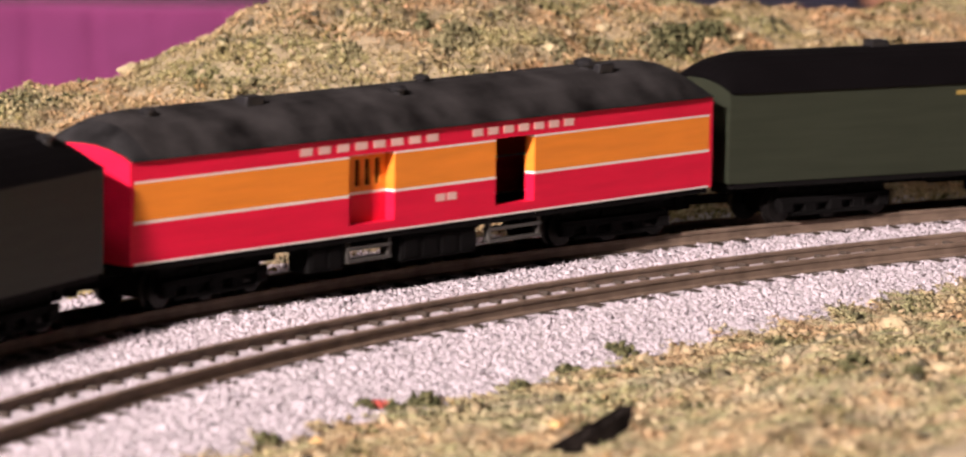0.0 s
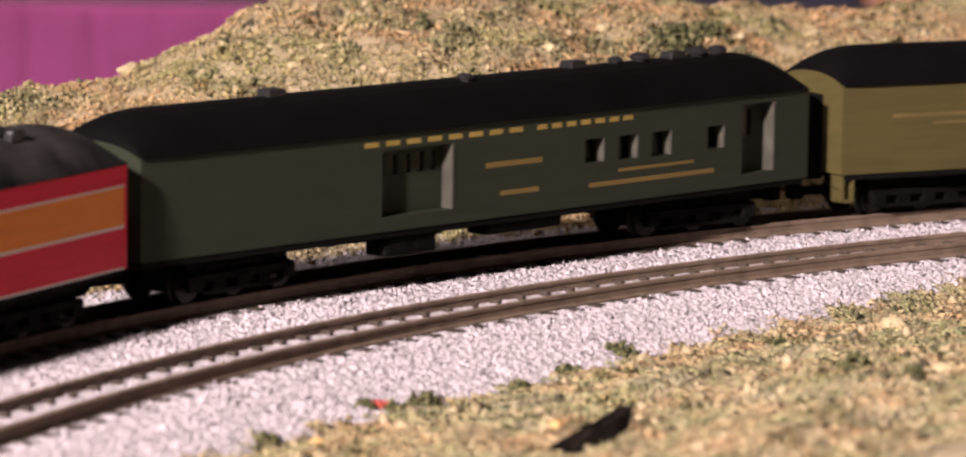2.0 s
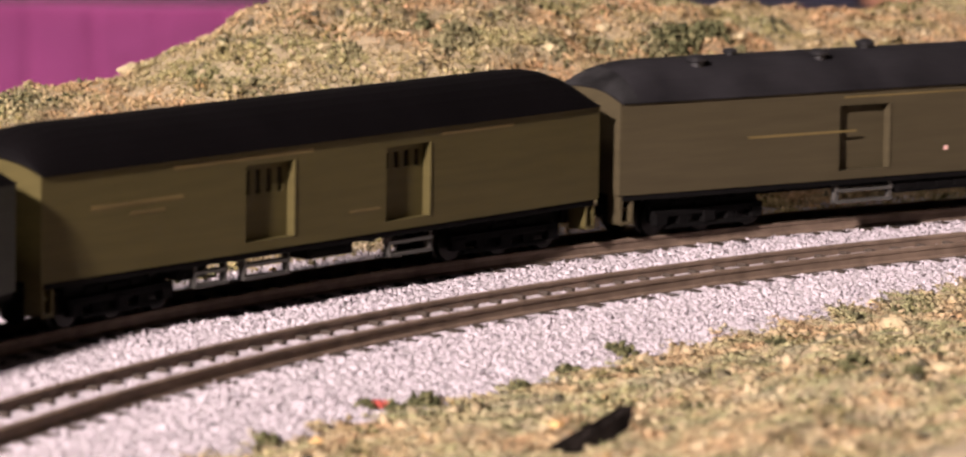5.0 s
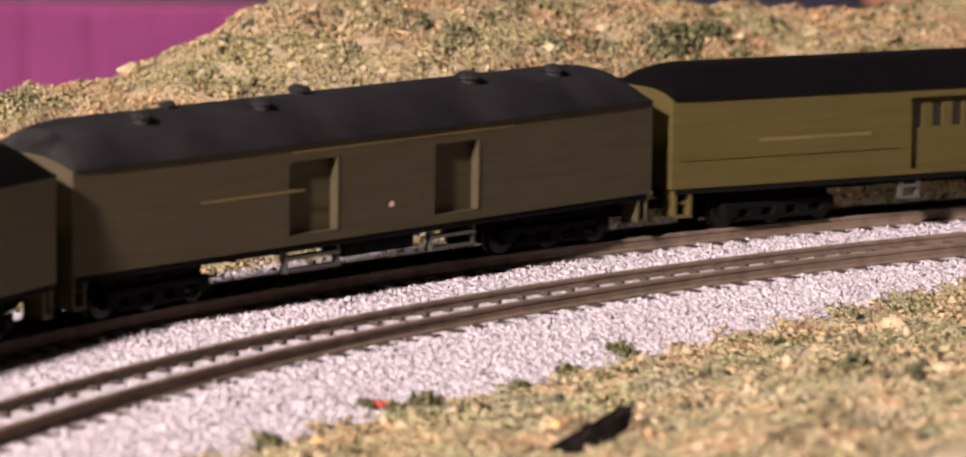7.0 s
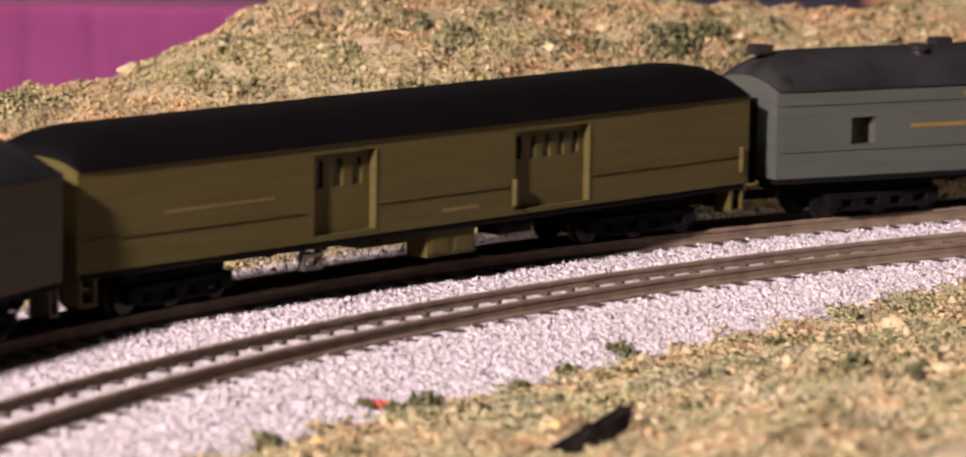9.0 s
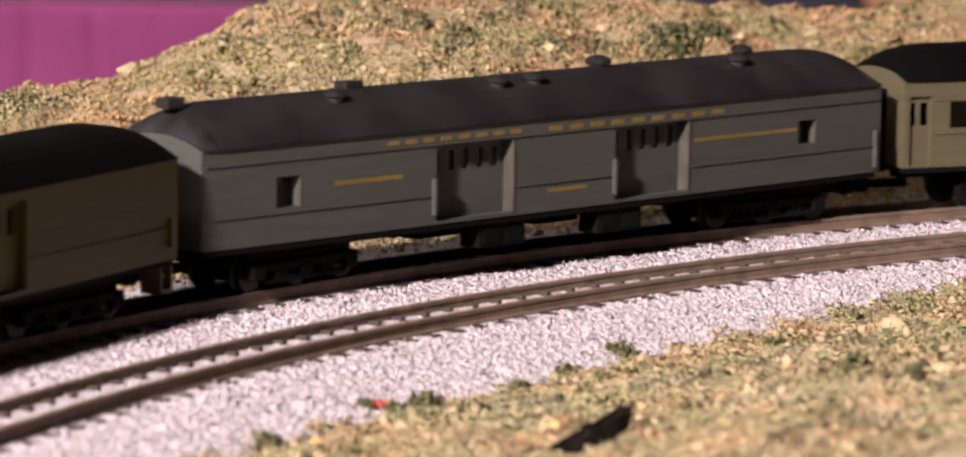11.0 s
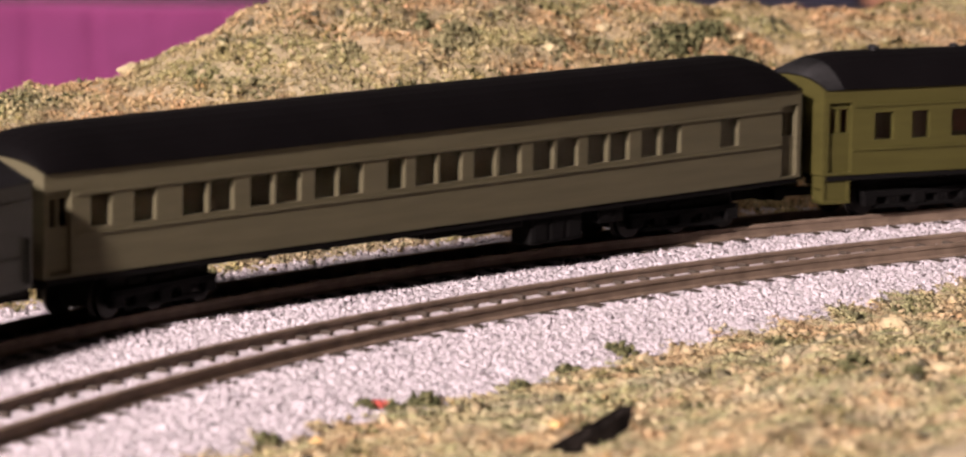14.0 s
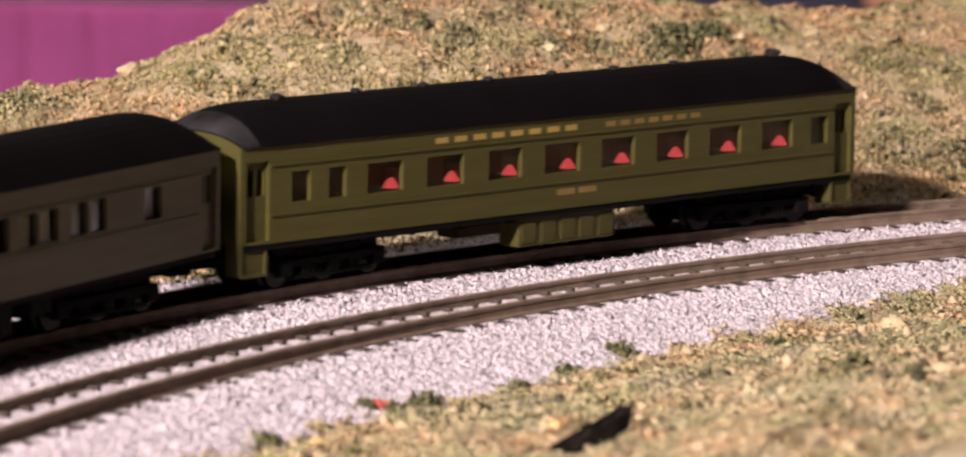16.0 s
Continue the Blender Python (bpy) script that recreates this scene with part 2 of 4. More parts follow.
def wall(x0, x1, bands, holes, y0, y1):
    """A car side in the x-z plane with real openings. bands: (z0, z1, material index); holes: (x0, x1, z0, z1)."""
    xs = sorted({x0, x1, *[h[0] for h in holes], *[h[1] for h in holes]})
    zs = sorted({*[b[0] for b in bands], *[b[1] for b in bands], *[h[2] for h in holes], *[h[3] for h in holes]})
    bm = bmesh.new()
    cache = {}

    def v(x, y, z):
        k = (x, y, z)
        if k not in cache:
            cache[k] = bm.verts.new(Vector(k) * MM)
        return cache[k]

    def solid(i, j):
        if not (0 <= i < len(xs) - 1 and 0 <= j < len(zs) - 1):
            return False
        x, z = (xs[i] + xs[i + 1]) / 2, (zs[j] + zs[j + 1]) / 2
        return not any(h[0] < x < h[1] and h[2] < z < h[3] for h in holes)

    for i in range(len(xs) - 1):
        for j in range(len(zs) - 1):
            if not solid(i, j):
                continue
            a, b, c, d = xs[i], xs[i + 1], zs[j], zs[j + 1]
            mid = (c + d) / 2
            mat = next((k for p, q, k in bands if p <= mid <= q), 0)
            quads = [((a, y0, c), (b, y0, c), (b, y0, d), (a, y0, d)), ((a, y1, c), (a, y1, d), (b, y1, d), (b, y1, c))]
            if not solid(i - 1, j):
                quads.append(((a, y0, c), (a, y0, d), (a, y1, d), (a, y1, c)))
            if not solid(i + 1, j):
                quads.append(((b, y0, c), (b, y1, c), (b, y1, d), (b, y0, d)))
            if not solid(i, j - 1):
                quads.append(((a, y0, c), (a, y1, c), (b, y1, c), (b, y0, c)))
            if not solid(i, j + 1):
                quads.append(((a, y0, d), (b, y0, d), (b, y1, d), (a, y1, d)))
            for q in quads:
                bm.faces.new([v(*p) for p in q]).material_index = mat
    return bm


def loose(name, centres, sizes, flat, material, seed, tilt=1.0):
    """Many small angular eight-sided pieces in one mesh, knocked out of shape."""
    rng = np.random.default_rng(seed)
    n = len(centres)
    octa = np.array([(1, 0, 0), (-1, 0, 0), (0, 1, 0), (0, -1, 0), (0, 0, 1), (0, 0, -1)], float) * 0.66
    v = octa[None] * rng.uniform(0.7, 1.2, (n, 1, 3)) * np.array([1, 1, flat])
    v = v + rng.normal(0, 0.13, (n, 6, 3))
    q = rng.normal(size=(n, 4))
    q[:, 1:] *= tilt
    q /= np.linalg.norm(q, axis=1, keepdims=True)
    w, u = q[:, :1, None], q[:, None, 1:]
    t = 2 * np.cross(u, v)
    v = v + w * t + np.cross(u, t)
    v = v * sizes[:, None, None] + centres[:, None, :]
    tri = np.array([(0, 2, 4), (2, 1, 4), (1, 3, 4), (3, 0, 4), (2, 0, 5), (1, 2, 5), (3, 1, 5), (0, 3, 5)])
    f = (tri[None] + 6 * np.arange(n)[:, None, None]).reshape(-1)
    me = bpy.data.meshes.new(name)
    me.vertices.add(6 * n)
    me.vertices.foreach_set("co", v.reshape(-1))
    me.loops.add(24 * n)
    me.loops.foreach_set("vertex_index", f.astype(np.int32))
    me.polygons.add(8 * n)
    me.polygons.foreach_set("loop_start", np.arange(0, 24 * n, 3, dtype=np.int32))
    me.update(calc_edges=True)
    me.validate()
    me.materials.append(material)
    return new(name, me)


def crumbs(name, centres, sizes, material, seed, flat=1.0):
    """Very many ragged foam crumbs, four-sided splinters, in one mesh."""
    rng = np.random.default_rng(seed)
    n = len(centres)
    v = rng.normal(size=(n, 4, 3))
    v /= np.linalg.norm(v, axis=2, keepdims=True)
    v = v * np.array([1, 1, flat]) * rng.uniform(0.45, 0.95, (n, 4, 1)) * sizes[:, None, None] + centres[:, None, :]
    tri = np.array([(0, 1, 2), (0, 3, 1), (1, 3, 2), (0, 2, 3)])
    det = np.einsum("ij,ij->i", np.cross(v[:, 1] - v[:, 0], v[:, 2] - v[:, 0]), v[:, 3] - v[:, 0])
    flip = det > 0
    v[flip, 0], v[flip, 1] = v[flip, 1].copy(), v[flip, 0].copy()
    f = (tri[None] + 4 * np.arange(n)[:, None, None]).reshape(-1)
    me = bpy.data.meshes.new(name)
    me.vertices.add(4 * n)
    me.vertices.foreach_set("co", v.reshape(-1))
    me.loops.add(12 * n)
    me.loops.foreach_set("vertex_index", f.astype(np.int32))
    me.polygons.add(4 * n)
    me.polygons.foreach_set("loop_start", np.arange(0, 12 * n, 3, dtype=np.int32))
    me.update(calc_edges=True)
    me.materials.append(material)
    return new(name, me)


# ---- the line of the track and the lie of the land ----
def along(u, lateral=0.0, r=RC):
    """Place and heading at arc u along the far track's centre line, lateral outwards."""
    a = u / RC
    if a < A0:
        d = u - RC * A0
        a, run = A0, d
    elif a > A1:
        d = u - RC * A1
        a, run = A1, d
    else:
        run = 0.0
    er = Vector((math.cos(a), math.sin(a), 0))
    et = Vector((-math.sin(a), math.cos(a), 0))
    return Vector((CX, CY, 0)) + er * (r + lateral) + et * run


def field(x, y):
    """For arrays of places: how far outside the far track's centre line they lie, and the angle along the curve."""
    a = np.arctan2(y - CY, x - CX)
    a = np.where(a < -math.pi / 2, a + 2 * math.pi, a)
    lat = np.hypot(x - CX, y - CY) - RC
    first = (x > CX)
    lat = np.where(first, y - CY - RC, lat)
    a = np.where(first, A0 - (x - CX) / RC, a)
    last = (a > A1) & ~first
    lat = np.where(last, (x - CX) * math.cos(A1) + (y - CY) * math.sin(A1) - RC, lat)
    a = np.where(last, A1 + (-(x - CX) * math.sin(A1) + (y - CY) * math.cos(A1)) / RC, a)
    return lat, a


RIDGE_A = [60, 105, 114, 119, 125, 130, 131.5, 132.5, 134, 136, 139, 145, 160]
RIDGE_Z = [24, 24, 24.5, 23.4, 28.5, 31, 27.2, 23.2, 19.2, 16.2, 13, 10, 8]


def ripple(x, y, f, seed):
    """A cheap smooth field of waves between -1 and 1."""
    rng = np.random.default_rng(seed)
    s = 0
    for k in range(7):
        ang, ph, m = rng.uniform(0, 6.28), rng.uniform(0, 6.28), rng.uniform(0.6, 1.7)
        s = s + np.sin(f * m * (x * math.cos(ang) + y * math.sin(ang)) + ph)
    return s / 4


def land(x, y):
    """Height of the ground over the board."""
    lat, a = field(x, y)
    rz = np.interp(np.degrees(a), RIDGE_A, RIDGE_Z) * MM
    e = np.clip((lat - 0.016) / 0.088, 0, 1)
    up = rz * (0.35 * e + 0.65 * (3 * e * e - 2 * e ** 3))
    back = np.clip((lat - 0.112) / 0.09, 0, 1)
    z = np.where(lat > 0.016, up * (1 - back) - 0.035 * back, 0)
    bump = 0.0012 * ripple(x, y, 130, 3) + 0.0009 * ripple(x, y, 330, 4) + 0.00035 * ripple(x, y, 900, 5)
    z = z + bump * np.clip((lat - 0.018) / 0.02, 0, 1)
    bed = np.interp(lat, [-0.35, -0.13, -0.10, -0.075, -0.0585, -0.047, -0.042, -0.0385, -0.0378, -0.0332, -0.0305, -0.0292, -0.0286, -0.0279, -0.024, -0.017, -0.009, -0.0052, -0.0046, 0.0046, 0.0052, 0.009, 0.014, 0.019], [0.02, 0.0055, 0.0005, -0.0026, -0.0036, -0.0010, -0.0002, -0.0002, 0.0002, 0.0002, 0.0003, 0.0005, 0.0005, -0.0002, -0.0002, -0.0004, -0.0002, -0.0002, 0.0002, 0.0002, -0.0002, -0.0002, -0.0008, 0])
    z = z + np.where(lat < 0.019, bed, 0)
    return z + bump * np.clip((-0.062 - lat) / 0.02, 0, 1)


def edge_of_ballast(a):
    """The near rim of the stone bed, uneven."""
    d = np.degrees(a)
    return np.interp(d, [110, 128, 132, 136, 142, 147, 151, 157], [-0.046, -0.0490, -0.0520, -0.0560, -0.0600, -0.0618, -0.0585, -0.056]) + 0.0012 * np.sin(d * 3.1) + 0.0008 * np.sin(d * 7.7 + 1)


# ---- the hall, plain and closed ----
def slab(name, x0, x1, y0, y1, z0, z1, mat, label, category):
    ob = new(name, mesh_of(name, boxed(x0 * 1000, x1 * 1000, y0 * 1000, y1 * 1000, z0 * 1000, z1 * 1000), mat))
    return tagged(ob, label, category, kind="structure")


slab("floor", -4, 4, -4, 4.4, -0.95, -0.9, M_FLOOR, "dull grey-brown hall floor", "floor")
slab("ceiling", -4, 4, -4, 4.4, 2.2, 2.25, M_WALL, "plain pale hall ceiling", "ceiling")
slab("wall_north", -4, 4, 4.4, 4.5, -0.9, 2.2, M_WALL, "plain beige hall wall", "wall")
slab("wall_south", -4, 4, -4.1, -4, -0.9, 2.2, M_WALL, "plain beige hall wall", "wall")
slab("wall_east", 4, 4.1, -4, 4.4, -0.9, 2.2, M_WALL, "plain beige hall wall", "wall")
slab("wall_west", -4.1, -4, -4, 4.4, -0.9, 2.2, M_WALL, "plain beige hall wall", "wall")


# ---- the ground of the layout, one sheet ----
def ground_sheet():
    xs = np.unique(np.round(np.concatenate([np.arange(-0.8, 1.2001, 0.025), np.arange(-0.17, 0.2401, 0.0016)]), 5))
    ys = np.unique(np.round(np.concatenate([np.arange(-0.7, 1.2001, 0.025), np.arange(0.48, 1.0401, 0.0016)]), 5))
    X, Y = np.meshgrid(xs, ys)
    Z = land(X, Y)
    lat, a = field(X, Y)
    ny, nx = X.shape
    idx = np.arange(nx * ny).reshape(ny, nx)
    f = np.stack([idx[:-1, :-1], idx[:-1, 1:], idx[1:, 1:], idx[1:, :-1]], -1).reshape(-1, 4)
    me = bpy.data.meshes.new("ground")
    me.vertices.add(nx * ny)
    me.vertices.foreach_set("co", np.stack([X, Y, Z], -1).reshape(-1))
    me.loops.add(f.size)
    me.loops.foreach_set("vertex_index", f.reshape(-1).astype(np.int32))
    me.polygons.add(len(f))
    me.polygons.foreach_set("loop_start", np.arange(0, f.size, 4, dtype=np.int32))
    me.materials.append(M_SOIL)
    me.materials.append(M_BED)
    la, aa = lat.reshape(-1)[f].mean(1), a.reshape(-1)[f].mean(1)
    stone = (la > edge_of_ballast(aa)) & (la < 0.0195)
    me.polygons.foreach_set("material_index", stone.astype(np.int32))
    me.update(calc_edges=True)
    ob = new("ground", me)
    return tagged(ob, "tan and olive scenic turf ground with a grey stone track bed", "ground", kind="structure")


ground_sheet()
bm = bmesh.new()
box(bm, -800, 1200, -700, 1200, -75, -50)
board = new("layout_board", mesh_of("layout_board", bm, M_FASCIA))
tagged(board, "dark board carrying the model railway ground", "board", kind="structure")
for n_, (x0, x1, y0, y1) in enumerate([(-802, 1202, -712, -700), (-802, 1202, 1200, 1212), (-812, -800, -700, 1200), (1200, 1212, -700, 1200)]):
    tagged(new("trim", mesh_of("trim", boxed(x0, x1, y0, y1, -75, -2 if n_ != 1 else -36), M_FASCIA)), "dark edge board of the railway table", "trim", kind="structure")
for x_, y_ in ((-0.7, -0.6), (1.1, -0.6), (-0.7, 1.1), (1.1, 1.1)):
    slab("trim", x_ - 0.03, x_ + 0.03, y_ - 0.03, y_ + 0.03, -0.9, -0.075, M_FASCIA, "dark wooden leg post under the railway table", "trim")


# ---- tracks ----
def rail_mesh(r, u0, u1, step=0.004):
    """A rail of head, web and foot swept along the line at radius r."""
    prof = [(-0.75, 0.0), (-0.75, 0.25), (-0.36, 0.45), (-0.36, 1.4), (-0.5, 1.5), (-0.5, 1.92), (-0.4, 2.0), (0.4, 2.0), (0.5, 1.92), (0.5, 1.5), (0.36, 1.4), (0.36, 0.45), (0.75, 0.25), (0.75, 0.0)]
    bm = bmesh.new()
    prev = None
    n = int((u1 - u0) / step)
    for i in range(n + 1):
        u = u0 + (u1 - u0) * i / n
        ring = []
        for y, z in prof:
            p = along(u, y * MM, r)
            ring.append(bm.verts.new((p.x, p.y, z * MM)))
        if prev:
            for k in range(len(prof) - 1):
                bm.faces.new((prev[k], prev[k + 1], ring[k + 1], ring[k]))
        prev = ring
    return bm


def tie_mesh():
    me = bpy.data.meshes.new("tie")
    bm = bmesh.new()
    box(bm, -0.95, 0.95, -7.6, 7.6, -1.3, 0.12, 0.15)
    box(bm, -0.5, 0.5, 2.4, 4.15, 0.0, 0.98, 0.15)
    box(bm, -0.6, 0.6, -4.0, -2.9, 0.0, 0.55, 0.12)
    bm.to_mesh(me)
    bm.free()
    me.materials.append(M_TIE)
    return me


TIE = tie_mesh()
U0, U1 = -0.05, 2.2


def track(r, label, offset):
    th = new("railway_track")
    tagged(th, label, "track", "model railway tracks")
    for s in (-4.5, 4.5):
        part("rail", rail_mesh(r + s * MM, U0, U1), M_RAIL, th, "brown-painted metal rail")
    rng = random.Random(int(r * 1000))
    u = 0.86 + offset
    while u < 1.26:
        p = along(u, 0, r)
        a = u / RC - math.pi / 2
        a = min(max(a, A0 - math.pi / 2), A1 - math.pi / 2)
        share("tie", TIE, th, pose(p.x, p.y, rng.uniform(-0.1, 0.05) * MM, 0, 0, math.degrees(a) + rng.uniform(-1.5, 1.5)))
        u += 0.0055 * RC / r
    rest = bmesh.new()
    for lo, hi in ((U0, 0.86), (1.26, U1)):
        u = lo
        while u < hi:
            p, q, w = along(u, -0.0076, r), along(u, 0.0076, r), along(u + 0.0019, -0.0076, r) - along(u, -0.0076, r)
            vs = [rest.verts.new((k.x, k.y, z)) for z in (-0.001, 0.0001) for k in (p, p + w, q + w, q)]
            for f in ((0, 3, 2, 1), (4, 5, 6, 7), (0, 1, 5, 4), (1, 2, 6, 5), (2, 3, 7, 6), (3, 0, 4, 7)):
                rest.faces.new([vs[k] for k in f])
            u += 0.0055 * RC / r
    tagged(part("tie_rows", rest, M_TIE, th), kind="stuff")
    return th


track(RN, "empty near track with brown rails on pale ballast", 0.0)
track(RC, "outer track with brown rails under the train", 0.001)


# ---- loose stone and turf ----
def scatter(n, u0, u1, l0, l1, seed):
    rng = np.random.default_rng(seed)
    a = rng.uniform(u0, u1, n) / RC
    lat = rng.uniform(l0, l1, n)
    r = RC + lat
    return CX + r * np.cos(a), CY + r * np.sin(a), lat, a, rng


def far_edge(a):
    """The ballast's outer edge behind the far track, wider where the curve nears the viewer."""
    return 0.0125 + 0.005 * np.clip((a * RC - 0.99) / 0.08, 0, 1)


def ballast():
    x, y, lat, a, rng = scatter(84000, 0.86, 1.30, -0.066, 0.0285, 11)
    size = (0.5 + 0.55 * rng.uniform(0, 1, len(x)) ** 1.3) * MM
    keep = lat > edge_of_ballast(a) + rng.normal(0, 0.0008, len(x))
    for r in (RC, RN):
        d = lat - (r - RC)
        for s in (-0.0045, 0.0045):
            keep &= np.abs(d - s) > 0.0011
        inside = np.abs(d) < 0.0045
        size = np.where(inside, size * 0.8, size)
    keep &= lat < far_edge(a) + 0.006 * rng.uniform(0, 1, len(x)) ** 2
    x, y, lat, size = x[keep], y[keep], lat[keep], size[keep]
    z = land(x, y) - size * 0.10
    ob = loose("track_ballast", np.stack([x, y, z], 1), size, 0.5, M_BALLAST, 12, 0.26)
    return tagged(ob, "pale pinkish-grey crushed stone ballast round the tracks", "ballast", kind="stuff")


def turf_far():
    x, y, lat, a, rng = scatter(340000, 0.80, 1.17, 0.0110, 0.122, 21)
    keep = lat > far_edge(a) - 0.0005 + 0.006 * rng.uniform(0, 1, len(x))
    x, y = x[keep], y[keep]
    clot = np.clip(0.5 + 0.5 * ripple(x, y, 900, 23), 0, 1)
    size = (0.28 + 0.55 * rng.uniform(0, 1, len(x)) ** 3) * (0.7 + 0.7 * clot) * MM
    z = land(x, y) + size * 0.15 + 0.0007 * clot
    ob = crumbs("hill_turf", np.stack([x, y, z], 1), size, M_TURF, 22)
    tagged(ob, "coarse tan, olive and brown scenic foam on the hillside", "turf", kind="stuff")
    n = 5500
    x, y = x[:n], y[:n]
    size = (0.6 + 1.1 * rng.uniform(0, 1, n) ** 3) * MM
    ob = loose("hill_gravel", np.stack([x, y, land(x, y) + size * 0.15], 1), size, 0.75, M_CLOD, 24)
    tagged(ob, "scattered small tan clods on the hillside", "gravel", kind="stuff")
    # low scrub, thick in some patches and missing in others
    x, y, lat, a, rng = scatter(60000, 0.80, 1.17, 0.0170, 0.122, 26)
    cover = ripple(x, y, 210, 27) + 0.7 * ripple(x, y, 620, 28)
    for cx, cy, rx, ry in ((0.080, 0.808, 0.018, 0.020), (0.034, 0.822, 0.016, 0.010), (-0.040, 0.771, 0.012, 0.006)):
        cover = cover + 1.0 * np.exp(-((x - cx) / rx) ** 2 - ((y - cy) / ry) ** 2)
    keep = cover > rng.uniform(0.25, 0.95, len(x))
    x, y, cover = x[keep], y[keep], cover[keep]
    size = rng.uniform(0.5, 1.25, len(x)) * MM
    z = land(x, y) + rng.uniform(0.1, 0.9, len(x)) * np.clip(cover, 0.3, 1.2) * 0.0011
    ob = crumbs("hill_scrub", np.stack([x, y, z], 1), size, M_SCRUB, 29)
    tagged(ob, "patches of low olive and grey-green scenic scrub on the hillside", "scrub", kind="stuff")


def turf_near():
    x, y, lat, a, rng = scatter(170000, 0.95, 1.28, -0.15, -0.038, 31)
    keep = lat < edge_of_ballast(a) + rng.normal(0, 0.0012, len(x))
    x, y = x[keep], y[keep]
    clot = np.clip(0.5 + 0.5 * ripple(x, y, 800, 33), 0, 1)
    size = (0.4 + 0.7 * rng.uniform(0, 1, len(x)) ** 2) * (0.7 + 0.6 * clot) * MM
    z = land(x, y) + size * 0.02 + 0.0003 * clot
    ob = crumbs("meadow_turf", np.stack([x, y, z], 1), size * 1.3, M_TURF_NEAR, 32, 0.32)
    tagged(ob, "yellowish-olive scenic turf beside the track bed", "turf", kind="stuff")
    n = 1500
    x, y, size = x[:n], y[:n], (0.6 + 1.3 * rng.uniform(0, 1, n) ** 2) * MM
    ob = loose("meadow_gravel", np.stack([x, y, land(x, y) + size * 0.15], 1), size, 0.7, M_CLOD, 34)
    tagged(ob, "scattered small tan clods on the turf", "gravel", kind="stuff")
    x, y, lat, a, rng = scatter(30000, 0.95, 1.28, -0.15, -0.038, 36)
    cover = ripple(x, y, 260, 37) + 0.7 * ripple(x, y, 700, 38)
    keep = (cover > rng.uniform(0.6, 1.4, len(x))) & (lat < edge_of_ballast(a) - 0.001)
    x, y = x[keep], y[keep]
    size = rng.uniform(0.5, 1.2, len(x)) * MM
    ob = crumbs("meadow_scrub", np.stack([x, y, land(x, y) + rng.uniform(0.1, 0.8, len(x)) * MM], 1), size, M_SCRUB, 39)
    tagged(ob, "patches of low olive scenic scrub on the turf", "scrub", kind="stuff")


ballast()
turf_far()
turf_near()


def clump(name, x, y, radius, height, n, mat, label, seed, piece=1.0):
    """A small bush or stone heap of many foam crumbs."""
    rng = np.random.default_rng(seed)
    d = rng.normal(size=(n, 3))
    d /= np.linalg.norm(d, axis=1, keepdims=True)
    d *= rng.uniform(0.35, 1.0, (n, 1)) ** 0.5
    c = np.stack([x + d[:, 0] * radius, y + d[:, 1] * radius, np.abs(d[:, 2]) * height], 1)
    c[:, 2] += land(c[:, 0], c[:, 1])
    ob = loose(name, c, rng.uniform(0.5, 1.3, n) * piece * MM, 0.9, mat, seed + 1)
    return tagged(ob, label, "bush" if "bush" in name else "rock")


# ---- passenger cars ----
def roof_bm(l, w=9.9, z0=21.15, h=6.0, taper=11.0, low=0.34, p=2.3):
    """A rounded roof over a half length l whose ends slope down to the arch of the end walls."""
    bm = bmesh.new()
    l -= 0.25
    n = 16
    xs = [-l + taper * (1 - math.cos(math.pi / 2 * k / 8)) for k in range(9)]
    xs += [-l + taper + (2 * l - 2 * taper) * k / 6 for k in range(1, 6)]
    xs += [-x for x in reversed(xs[:9])]
    prev = None
    for x in xs:
        d = max(0.0, (taper - (l - abs(x))) / taper)
        hf = low + (1 - low) * (1 - d ** 2.6) ** 0.62
        wf = 1 - 0.012 * d ** 4
        ring = []
        for k in range(n + 1):
            t = -1 + 2 * k / n
            t = math.sin(t * math.pi / 2)
            ring.append(bm.verts.new(Vector((x, t * w * wf, z0 + h * hf * (1 - abs(t) ** p))) * MM))
        ring.append(bm.verts.new(Vector((x, w * wf, z0 - 0.15)) * MM))
        ring.append(bm.verts.new(Vector((x, -w * wf, z0 - 0.15)) * MM))
        if prev:
            for k in range(n + 3):
                j = (k + 1) % (n + 3)
                f = bm.faces.new((prev[k], prev[j], ring[j], ring[k]))
                f.material_index = 1 if abs(x) > l - 0.31 * taper and abs(prev[k].co.x) > (l - 0.31 * taper) * MM else 0
        else:
            bm.faces.new(ring)
        prev = ring
    bm.faces.new(list(reversed(prev)))
    return bm


